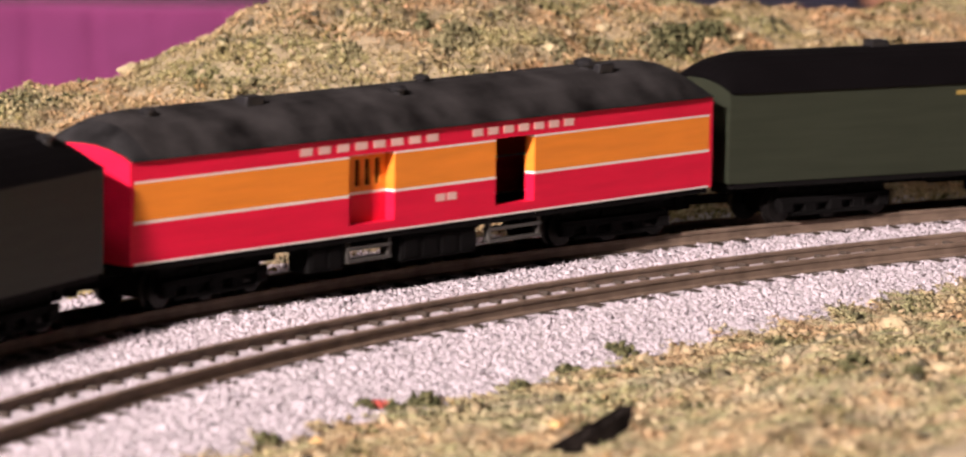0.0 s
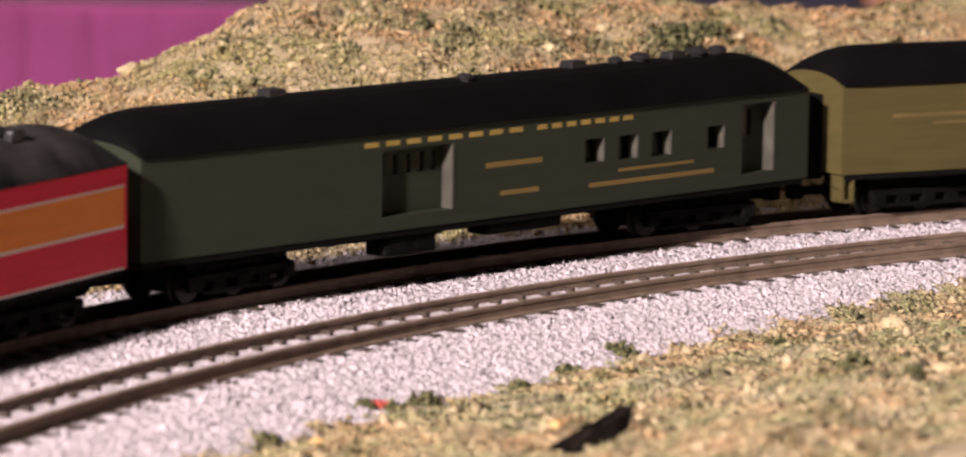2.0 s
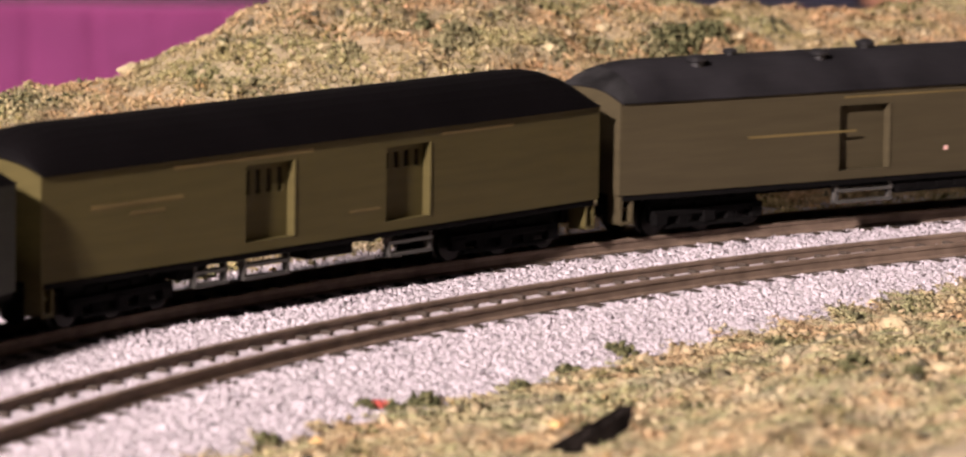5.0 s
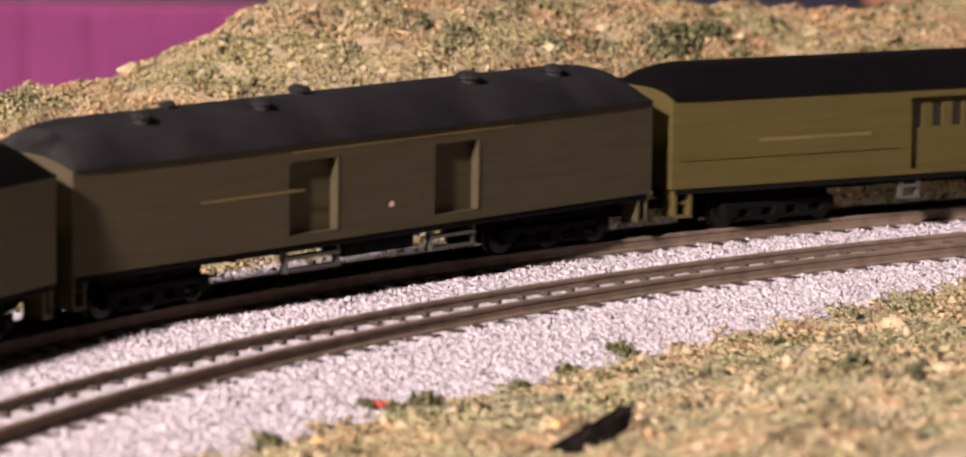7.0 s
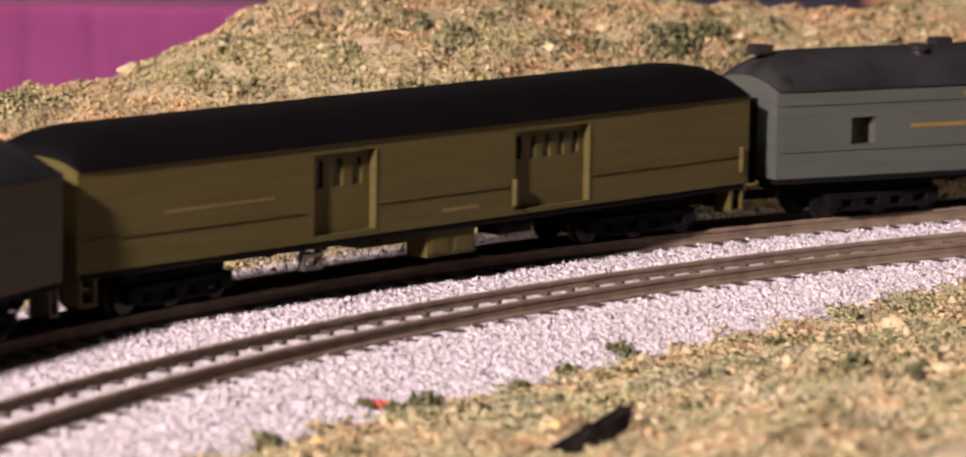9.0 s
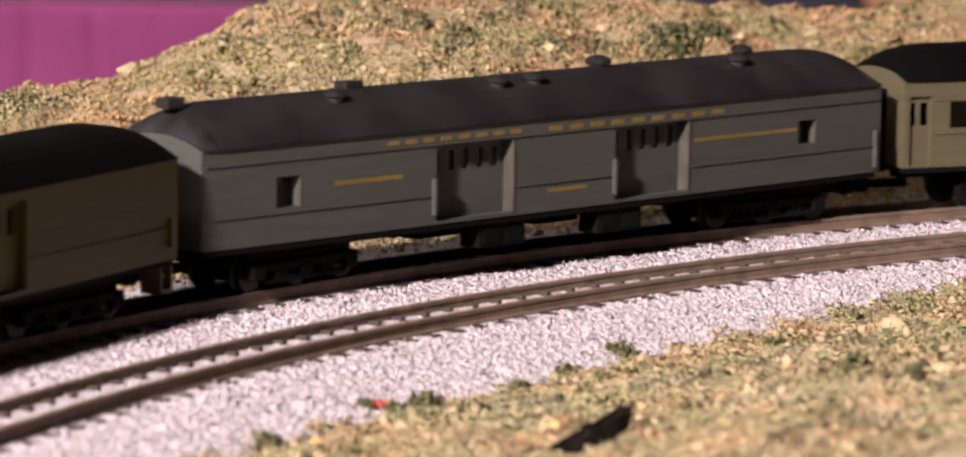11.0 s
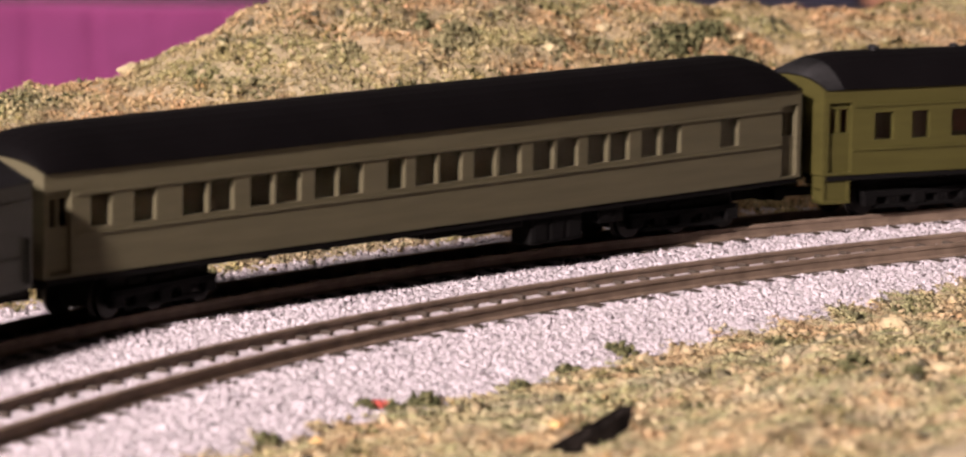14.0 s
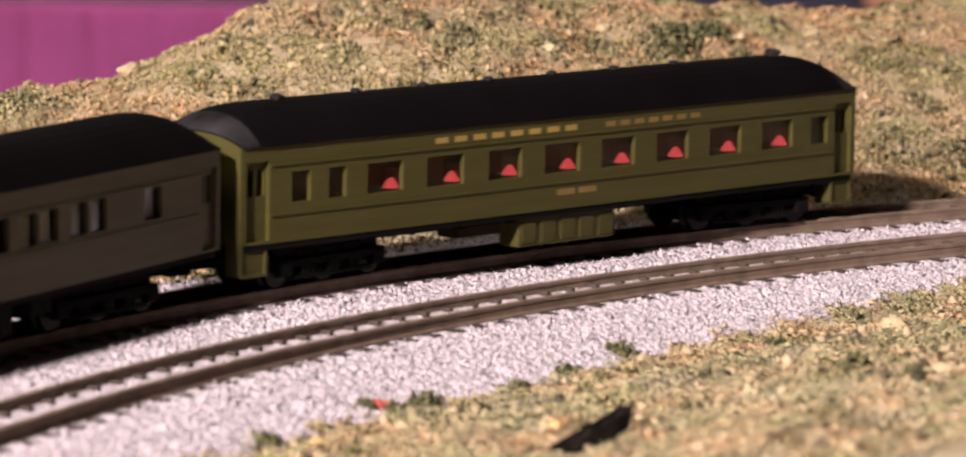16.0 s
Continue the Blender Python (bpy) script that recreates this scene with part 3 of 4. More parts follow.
def truck_mesh(axles):
    bm = bmesh.new()
    half = 10.4 if axles == 3 else 8.8
    for s in (-1, 1):
        y0, y1 = sorted((s * 5.6, s * 6.6))
        box(bm, -half - 1.5, half + 1.5, y0, y1, 3.0, 4.1, 0.2)
        box(bm, -half + 1.2, half - 1.2, y0, y1, 1.1, 1.8, 0.2)
        n = axles
        for k in range(n):
            x = -half + 2 * half * k / (n - 1)
            box(bm, x - 1.3, x + 1.3, y0 - 0.2, y1 + 0.2, 1.7, 3.6, 0.25)
        for k in range(n - 1):
            x = -half + 2 * half * (k + 0.5) / (n - 1)
            for q in (-0.9, 0.0, 0.9):
                box(bm, x + q - 0.3, x + q + 0.3, y0 + 0.1, y1 - 0.1, 1.5, 3.4)
    box(bm, -2.5, 2.5, -5.8, 5.8, 2.6, 5.2, 0.3)
    box(bm, -half - 1, half + 1, -2.6, 2.6, 1.3, 5.6, 0.4)
    box(bm, -half - 1.2, half + 1.2, -5.5, 5.5, 2.2, 6.2, 0.4)
    for k in (-1, 1):
        box(bm, k * half * 0.5 - 2.2, k * half * 0.5 + 2.2, -5.7, 5.7, 3.4, 5.4, 0.3)
    return mesh_of("truck", bm, M_BLACK), half


def wheelset_mesh():
    bm = lathe([(0.5, -5.2), (0.5, -4.85), (2.55, -4.8), (2.65, -3.9), (3.1, -3.75), (3.1, -3.5), (0.5, -3.3), (0.5, 3.3), (3.1, 3.5), (3.1, 3.75), (2.65, 3.9), (2.55, 4.8), (0.5, 4.85), (0.5, 5.2)], 18, "y")
    return mesh_of("wheelset", bm, M_STEEL)


TRUCKS = {3: truck_mesh(3), 2: truck_mesh(2)}
WHEELS = wheelset_mesh()
VENT = mesh_of("roof_vent", lathe([(1.0, -1.2), (1.0, 0.15), (1.35, 0.25), (1.4, 0.6), (1.0, 0.95), (0.4, 1.1)], 12), M_VENT)


def roof_z(y, z0=21.15, h=6.0, p=2.3):
    return z0 + h * (1 - abs(y / 9.9) ** p)


def end_bm(x0, x1, z0, h, p=2.3, eave=21.1):
    """An end wall with an arched top and a gangway opening, between x0 and x1."""
    bm = bmesh.new()
    ys = [-9.5 + 19.0 * k / 16 for k in range(17)]
    outline = [(y, eave - 0.15 + h * (1 - abs(y / 9.5) ** p)) for y in ys]
    outline += [(9.5, z0), (3.0, z0), (3.0, 18.6), (-3.0, 18.6), (-3.0, z0), (-9.5, z0)]
    rings = [[bm.verts.new(Vector((x, y, z)) * MM) for y, z in outline] for x in (x0, x1)]
    n = len(outline)
    for i in range(n):
        j = (i + 1) % n
        bm.faces.new((rings[0][i], rings[0][j], rings[1][j], rings[1][i]))
    bmesh.ops.triangulate(bm, faces=[bm.faces.new(rings[0]), bm.faces.new(rings[1])])
    return bm


def passenger_car(L, label, body, roof, doors=(), windows=(), letters=(), vents=(), boxes=(), bands=None, axles=3, vestibules=(), lamps=False, sill=7.2, steps=(), rails=(), grabs=(), closed_steps=False, roof_h=6.0, roof_p=2.3, eave=21.1, recess=1.4, jamb=None, dusty_ends=False):
    """One car. x runs to the rear, -y is the side towards the inside of the curve; millimetres above the rail top."""
    l = L / 2
    kind_name = next((n for k, n in (("dining", "dining_car"), ("coach", "coach_car"), ("mail", "mail_car")) if k in label), "baggage_car")
    car = new(kind_name)
    tagged(car, label, "train car", "cars of the passenger train")
    mats = body if isinstance(body, list) else [body]
    bands = bands or [(sill, eave, 0)]
    holes = [(d[0], d[1], d[2], d[3]) for d in doors] + list(windows) + [(v[0], v[1], sill + 0.4, 18.9) for v in vestibules]
    for s in (-1, 1):
        deep = recess if doors else 0.95
        y0, y1 = (-9.5, deep - 9.5) if s < 0 else (9.5 - deep, 9.5)
        part("side_wall", wall(-l + 0.8, l - 0.8, bands, holes, y0, y1), mats, car)
        leaf_y = tuple(sorted((s * (9.6 - deep), s * (9.2 - deep))))
        for x0, x1, z0, z1, kind in doors:
            if kind == "open":
                continue
            n, zt = kind
            slots = []
            if n:
                w = (x1 - x0 - 1.2) / (2 * n - 0.0)
                slots = [(x0 + 1.0 + 2 * k * w, x0 + 1.0 + (2 * k + 1) * w, zt, z1 - 1.0) for k in range(n)]
            dbands = [(max(p, z0 - 0.3), min(q, z1 + 0.3), m) for p, q, m in bands if q > z0 - 0.3 and p < z1 + 0.3]
            leaf = part("door", wall(x0 - 0.3, x1 + 0.3, dbands, slots, *leaf_y), mats, car)
            if n:
                part("door_pane", boxed(x0 + 0.6, x1 - 0.4, *sorted((s * (9.15 - deep), s * (8.95 - deep))), zt - 0.4, z1 - 0.7), M_DARKPANE, leaf, "dark glass behind the door bars")
            if len(mats) == 1:
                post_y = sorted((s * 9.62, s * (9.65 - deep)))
                part("door_post", boxed(x1 - 0.55, x1 - 0.02, *post_y, z0 + 0.02, z1 - 0.02, 0.08), jamb or mats[0], car, "pale door post" if jamb else "")
        for v0, v1 in vestibules:
            m = (v0 + v1) / 2
            part("door", wall(v0 - 0.2, v1 + 0.2, [(sill + 0.4, 18.9, 0)], [(m - 1.9, m - 0.3, 14.0, 17.8), (m + 0.3, m + 1.9, 14.0, 17.8)], *((-8.8, -8.3) if s < 0 else (8.3, 8.8))), mats, car)
        for w in windows:
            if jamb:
                part("window_frame", boxed(w[1] - 0.35, w[1] - 0.02, *sorted((s * 9.53, s * (9.75 - deep))), w[2] + 0.02, w[3] - 0.02, 0.06), jamb, car, "pale window edge")
            g = boxed(w[0] - 0.2, w[1] + 0.2, s * (9.65 - deep) - 0.06, s * (9.65 - deep) + 0.06, w[2] - 0.2, w[3] + 0.2)
            part("window_pane", g, M_GLASS, car)
    for s in (-1, 1):
        x0, x1 = sorted((s * l, s * (l - 0.8)))
        part("end_wall", end_bm(x0, x1, sill, 0.34 * roof_h, roof_p, eave), mats[0], car)
        bm = bmesh.new()
        a, b = sorted((s * (l - 0.2), s * (l + 2.9)))
        for k in range(4):
            p, q = a + (b - a) * k / 4, a + (b - a) * (k + 0.7) / 4
            box(bm, p, q, -4.0, 4.0, 6.0, 19.8, 0.2)
        part("diaphragm", bm, M_BLACK, car, "black pleated gangway bellows")
        bm = bmesh.new()
        a, b = sorted((s * (l - 6), s * (l + 3.2)))
        box(bm, a, b, -0.8, 0.8, 3.0, 4.4, 0.2)
        box(bm, *sorted((s * (l + 1.6), s * (l + 3.7))), -1.3, 1.3, 2.4, 4.8, 0.4)
        part("coupler", bm, M_BLACK, car)
    if windows:
        part("interior_partition", boxed(-l + 1, l - 1, *((-2.4, -1.8) if lamps else (0.5, 1.3)), sill, 20.5), M_MAROON if lamps else M_DARKPANE, car)
    part("floor", boxed(-l + 0.8, l - 0.8, -9.3, 9.3, sill - 0.9, sill), M_BLACK, car)
    part("roof", roof_bm(l, z0=eave + 0.05, h=roof_h, p=roof_p), [roof, M_ROOF_DUST if dusty_ends else roof], car)
    bm = bmesh.new()
    box(bm, -l + 4, l - 4, -1.6, 1.6, 4.6, sill - 0.9, 0.2)
    for k in range(9):
        x = -l * 0.62 + l * 1.24 * k / 8
        box(bm, x - 0.4, x + 0.4, -7.8, 7.8, 5.6, sill - 0.9)
    part("underframe", bm, M_BLACK, car)
    for x0, x1, z0, mat in boxes:
        bm = bmesh.new()
        for s in (-1, 1):
            y0, y1 = sorted((s * 4.5, s * 8.6))
            box(bm, x0, x1, y0, y1, z0, sill - 0.8, 0.3)
            n = max(2, int((x1 - x0) / 4))
            for k in range(n):
                p = x0 + (x1 - x0) * (k + 0.15) / n
                q = x0 + (x1 - x0) * (k + 0.85) / n
                box(bm, p, q, *sorted((s * 8.6, s * 8.75)), z0 + 0.6, sill - 1.5)
        part("equipment_box", bm, mats[0] if mat else M_BLACK, car)
    for x, z0, z1 in grabs:
        for s in (-1, 1):
            bm = bmesh.new()
            box(bm, x - 0.3, x + 0.3, *sorted((s * 9.5, s * 10.2)), z0, z1, 0.12)
            part("grab_rail", bm, mats[0], car)
    for x0, x1 in rails:
        for s in (-1, 1):
            bm = bmesh.new()
            for z in (3.2, 5.0):
                box(bm, x0, x1, *sorted((s * 7.6, s * 9.0)), z, z + 0.5)
            for x in (x0, x1 - 0.6):
                box(bm, x, x + 0.6, *sorted((s * 7.8, s * 8.8)), 3.2, sill)
            part("step_ladder", bm, M_FASCIA, car)
    for x0, x1 in steps:
        for s in (-1, 1):
            bm = bmesh.new()
            box(bm, x0, x0 + 0.5, *sorted((s * 6.0, s * 9.2)), 2.6, sill)
            box(bm, x1 - 0.5, x1, *sorted((s * 6.0, s * 9.2)), 2.6, sill)
            for z in (2.6, 4.6):
                box(bm, x0, x1, *sorted((s * 6.4, s * (9.3 if z < 3 else 8.4))), z, z + 0.5)
            box(bm, x0, x1, *sorted((s * 6.0, s * 6.4)), 2.6, sill)
            if closed_steps:
                box(bm, x0 + 0.1, x1 - 0.1, *sorted((s * 8.5, s * 8.9)), 3.0, sill, 0.1)
            part("steps", bm, mats[0], car)
    me, half = TRUCKS[axles]
    for s in (-1, 1):
        t = share("truck", me, car, pose(s * 0.70 * l * MM, 0, 0))
        for k in range(axles):
            x = -half + 2 * half * k / (axles - 1)
            w = share("wheelset", WHEELS, t, Matrix())
            w.matrix_parent_inverse = pose(x * MM, 0, 2.65 * MM)
            wheelsets.append(w)
        trucks.append((t, s, len(cars)))
    for x, y, k in vents:
        z = roof_z(y, eave + 0.05, roof_h, roof_p)
        if k == "box":
            part("roof_box", boxed(x - 1.8, x + 1.8, y - 1.3, y + 1.3, z - 0.6, z + 1.0, 0.3), M_VENT, car)
        else:
            share("roof_vent", VENT, car, pose(x * MM, y * MM, z * MM, 0, 0, 0) @ Matrix.Scale(k, 4))
    for x0, x1, z0, z1, n, mat in letters:
        # road name and data as plain marks of their size and colour
        w = (x1 - x0) / n
        for k in range(n):
            if n > 2:
                p = x0 + k * w
                g = boxed(p, p + 0.64 * w, -9.55, -9.5, z0, z1)
            else:
                g = boxed(x0 + k * w, x0 + (k + (0.8 if n > 1 else 1)) * w, -9.5 - (0.22 if mat in mats else 0.05), -9.5, z0, z1)
            part("belt_rail" if mat in mats else "lettering", g, mat, car)
    if lamps:
        for w in windows:
            if w[1] - w[0] < 6:
                continue
            x, y = w[1] + 1.4, -5.6
            bm = lathe([(1.2, 12.6), (1.2, 12.8), (0.8, 13.4), (0.45, 13.9), (0.15, 14.1)], 12)
            lp = part("table_lamp", bm, M_LAMP, car, "glowing red table lamp")
            lp.matrix_basis = pose(x * MM, y * MM, 0)
            part("table", boxed(w[0] - 0.5, w[1] + 1.9, -7.2, -2.5, 12.2, 12.6), M_TAUPE, car)
            part("seat", boxed(w[1] + 2.7, w[1] + 3.5, -7.6, -2.5, 7.2, 15.4, 0.3), M_MAROON, car)
    return car


cars, trucks, wheelsets = [], [], []
# leading dark car
cars.append(passenger_car(129.6, "dark olive baggage car with a black roof, leading the train", M_GREENCAR, M_ROOF, roof_h=5.6, eave=21.5,
    doors=[(-20, -8, 8.8, 18.8, (4, 15.0)), (12, 22, 8.8, 18.8, (4, 15.0))], vents=[(56, -5.5, 0.9), (20, 0, 1.0)], boxes=[(-10, 8, 3.5, False)]))
# crimson and orange baggage car
cars.append(passenger_car(129.6, "crimson and orange baggage car with a weathered black roof", [M_RED, M_ORANGE, M_WHITE], M_ROOF_WORN, dusty_ends=True, recess=1.8, roof_h=5.6, eave=21.5,
    doors=[(-20.4, -10.6, 8.7, 18.8, (4, 14.0)), (12.1, 21.1, 8.8, 18.8, "open")],
    bands=[(7.2, 7.5, 2), (7.5, 12.8, 0), (12.8, 13.2, 2), (13.2, 18.4, 1), (18.4, 18.7, 2), (18.7, 21.5, 0)],
    letters=[(-30.8, 0.3, 19.5, 20.6, 8, M_PALE), (6.7, 31.5, 19.5, 20.6, 7, M_PALE), (-1.4, 3.7, 10.6, 11.7, 2, M_PALE)],
    vents=[(-34, -2.5, "box"), (6, 0, 0.9), (42, -2, 1.3), (44, -3.5, "box"), (-4, -4, 1.0), (-55, -3, 0.9)],
    boxes=[(-27.8, -20.5, 2.4, False), (-8, 9, 2.2, False)], rails=[(-19.9, -10.5), (11.5, 23.5)]))
# dark olive mail and baggage car
cars.append(passenger_car(147.8, "dark olive mail car with gold lettering and black roof", M_GREENCAR, M_ROOF, recess=2.1, jamb=M_JAMB, roof_h=5.6, eave=21.5,
    doors=[(-25.8, -10.4, 9.3, 19.0, (5, 15.0)), (57.0, 65.3, 9.0, 20.0, (1, 14.8))],
    windows=[(19.0, 23.7, 13.7, 17.3), (26.9, 31.6, 13.6, 17.3), (34.8, 39.7, 13.5, 17.3), (48.3, 52.7, 13.6, 17.2)],
    letters=[(-29.5, 6.3, 19.6, 20.35, 8, M_GOLD), (8.1, 31.3, 19.6, 20.35, 7, M_GOLD), (-3.4, 9.2, 14.7, 15.5, 1, M_GOLD_DIM), (-0.1, 8.4, 10.4, 11.1, 1, M_GOLD_DIM), (27.0, 45.0, 11.8, 12.3, 1, M_GOLD_DIM), (20.2, 50.0, 9.9, 10.6, 1, M_GOLD_DIM)],
    vents=[(-39, 0, "box"), (0, -2, 1.0), (27, 0, "box"), (37, 0, 0.9), (43, 0, 1.2), (51, 0, "box"), (57, 0, 1.3), (62, 0, 1.2)],
    boxes=[(-24, -13, 3.3, False), (-2, 15, 4.5, False)]))
# khaki baggage car
cars.append(passenger_car(125.3, "khaki brown baggage car with two closed doors and black roof", M_BROWN1, M_ROOF, roof_h=5.6, eave=21.5,
    doors=[(-20.9, -10.0, 8.6, 19.4, (4, 15.0)), (10.3, 21.0, 8.6, 19.4, (4, 16.0))],
    letters=[(-36.2, -6.3, 20.1, 20.7, 1, M_GOLD_FAINT), (23.3, 40.7, 20.1, 20.6, 1, M_GOLD_FAINT), (-52.9, -34.2, 16.1, 16.7, 1, M_GOLD_FAINT), (-45, -38, 14.8, 15.2, 1, M_GOLD_FAINT), (2, 9, 10.6, 11.0, 1, M_GOLD_FAINT)],
    boxes=[(-34, -28, 4.5, False), (-6, 4, 4.6, False)], steps=[(-62.2, -59.8), (59.8, 62.2)], rails=[(-20.5, -10.5), (12.0, 22.0), (-31, -24)]))
# dusty brown baggage car
cars.append(passenger_car(129.6, "dusty brown baggage car with a charcoal roof and vents", M_BROWN2, M_ROOF_GREY, dusty_ends=True, roof_h=5.6, eave=21.5,
    doors=[(-20.8, -10.0, 8.6, 19.0, (0, 0)), (11.6, 22.1, 8.6, 19.0, (0, 0))],
    letters=[(-39.4, -17.4, 14.7, 15.1, 1, M_GOLD_FAINT), (1.3, 2.1, 10.8, 11.5, 1, M_PALE), (-20, 30, 20.2, 20.5, 1, M_GOLD_FAINT)],
    vents=[(-46, -4, 1.3), (-36, 0, 0.9), (-21, -4, 1.2), (-8, 0, 1.2), (27, -3, 1.4), (47, -3.5, 1.3)],
    boxes=[(-8, 8, 4.2, False)], steps=[(-64.4, -61.8), (61.8, 64.4)], rails=[(-20.8, -9.0), (11.6, 22.0)]))
# ochre baggage car
cars.append(passenger_car(149.4, "ochre brown baggage car with slatted doors and smooth black roof", M_BROWN3, M_ROOF, recess=1.2, roof_h=4.9, roof_p=3.2,
    doors=[(-27.6, -14.1, 8.0, 19.6, (3, 14.6)), (16.8, 34.8, 7.9, 19.6, (5, 15.2))],
    letters=[(0.2, 8.5, 9.0, 9.6, 1, M_GOLD_FAINT), (-58, -36, 14.0, 14.5, 1, M_GOLD_FAINT), (-73, -30, 11.6, 11.75, 1, M_BROWN3), (-14, 15, 11.6, 11.75, 1, M_BROWN3), (35, 73, 11.6, 11.75, 1, M_BROWN3)],
    grabs=[(16.5, 8.6, 12.6), (72.5, 9.0, 13.0)], boxes=[(-2, 9, 2.4, True), (14, 22, 4.3, False)], steps=[(-74, -70.6), (70.6, 74)], rails=[(-29, -25)]))
# slate grey baggage car
cars.append(passenger_car(149.6, "slate grey baggage car with gold letterboard and charcoal roof", M_GREY, M_ROOF_GREY, dusty_ends=True, recess=2.1, jamb=M_JAMB, roof_h=5.6, eave=21.3,
    doors=[(-28.1, -11.4, 7.7, 18.6, (5, 14.6)), (10.8, 28.0, 7.7, 18.8, (5, 14.6))],
    windows=[(-60.4, -55.4, 12.2, 16.6), (54.1, 58.6, 13.0, 16.8)],
    letters=[(-74, 74, 18.85, 19.05, 1, M_GREY), (-74, -29.4, 11.4, 11.6, 1, M_GREY), (-11.2, 9.8, 11.4, 11.6, 1, M_GREY), (28.4, 72.6, 11.4, 11.6, 1, M_GREY), (-38.3, -8.9, 19.4, 20.1, 8, M_GOLD_DIM), (-4.1, 37.5, 19.2, 20.0, 9, M_GOLD_DIM), (-48.9, -35.1, 14.5, 15.2, 1, M_GOLD_DIM), (29.0, 53.8, 15.2, 15.8, 1, M_GOLD_DIM), (-4.2, 4.4, 10.0, 10.6, 1, M_GOLD_DIM)],
    vents=[(-72, 0, "box"), (-44, -4, 1.3), (-36, 1, "box"), (-10, -4, 1.3), (-2, -4, 1.3), (18, 1, 1.5), (45, -4, 1.4), (52, 1, 1.3)],
    grabs=[(-28.8, 8.6, 14.0), (10.4, 8.6, 14.0), (73.2, 8.0, 14.0)], boxes=[(-18, -8, 2.6, False), (8, 18, 2.6, False)]))
# taupe coach
COACH = [(-75.3, -71.3), (-67.1, -62.8), (-57.7, -52.7), (-52.2, -47.5), (-44.2, -39.4), (-38.9, -33.8), (-31.0, -26.1), (-25.8, -20.8), (-15.6, -11.7), (-9.4, -4.6), (-4.1, 0.9), (3.5, 8.6), (9.3, 14.3), (17.0, 22.0), (22.7, 27.7), (30.0, 34.8), (35.4, 40.0), (43.0, 47.7), (48.3, 52.8), (62.9, 67.5)]
cars.append(passenger_car(168.0, "taupe coach with paired windows and smooth black roof", M_TAUPE, M_ROOF, roof_h=5.2, roof_p=2.4, eave=21.4,
    windows=[(a, b - 0.0, 13.5, 17.9) for a, b in COACH], vestibules=[(-82.9, -78.9), (78.9, 82.9)],
    letters=[(-78, 78, 12.6, 12.9, 1, M_TAUPE), (-78, 78, 18.1, 18.4, 1, M_TAUPE)], boxes=[(18, 30, 2.2, False), (34, 40, 4.0, False), (-6, 16, 5.2, False)]))
# olive green dining car, last in the train
DINER = [(-57.8, -54.1), (-50.5, -47.0), (-42.7, -35.5), (-30.5, -22.8), (-17.5, -10.4), (-5.4, 2.4), (7.2, 14.7), (19.8, 27.1), (32.1, 39.6), (44.6, 52.1), (56.7, 60.8)]
cars.append(passenger_car(135.4, "olive green dining car with red-lit windows and gold lettering", M_OLIVE, M_ROOF, dusty_ends=True, roof_h=5.1, roof_p=2.5,
    windows=[(a, b, 12.7, 17.1) for a, b in DINER], vestibules=[(-66.6, -62.2), (62.6, 66.6)], lamps=True,
    letters=[(-28.8, 3.0, 18.95, 19.8, 8, M_GOLD), (8.1, 30.8, 18.95, 19.75, 7, M_GOLD_DIM), (-2.6, 7.0, 9.3, 10.2, 2, M_GOLD_DIM), (-62, 62, 11.0, 11.3, 1, M_OLIVE), (-62, 62, 18.1, 18.4, 1, M_OLIVE)],
    vents=[(-52, 0, 0.8), (-36, 0, 0.6), (-22, 0, 0.6), (-8, 0, 0.6), (6, 0, 0.6), (20, 0, 0.6), (34, 0, 0.6), (58, 0, 1.0)],
    boxes=[(-9.9, 11.4, 1.9, True)], steps=[(-67.4, -62.2), (62.2, 67.4)], closed_steps=True))


# ---- things beyond the hill ----
def skirt():
    """A cloth skirt of flat bays, with a soft sunk fold between each two."""
    th = new("table_skirt")
    tagged(th, "magenta cloth skirt hanging in soft folds from a table", "cloth")
    w, z0, z1 = 0.0352, -0.9, -0.1145
    rng = random.Random(5)
    for i in range(56):
        x0 = -1.2 + w * i
        bm = bmesh.new()
        prev = None
        lean = rng.uniform(-0.002, 0.002)
        for k in range(13):
            s = k / 12
            dip = 0.0018 * (math.exp(-(s / 0.10) ** 2) + math.exp(-((1 - s) / 0.10) ** 2))
            cur = [bm.verts.new((x0 + w * s * 0.995 + lean * q / 4 * s * (1 - s), 2.5 + dip + 0.0004 * math.sin(6 * s + i), z0 + (z1 - z0) * q / 4)) for q in range(5)]
            if prev:
                for q in range(4):
                    bm.faces.new((prev[q], cur[q], cur[q + 1], prev[q + 1]))
            prev = cur
        bmesh.ops.solidify(bm, geom=bm.faces[:], thickness=0.001)
        part("cloth_panel", bm, M_MAGENTA, th)
    part("hem_band", boxed(-1200, 770, 2503, 2510, -124, -114), M_MAGENTA, th)


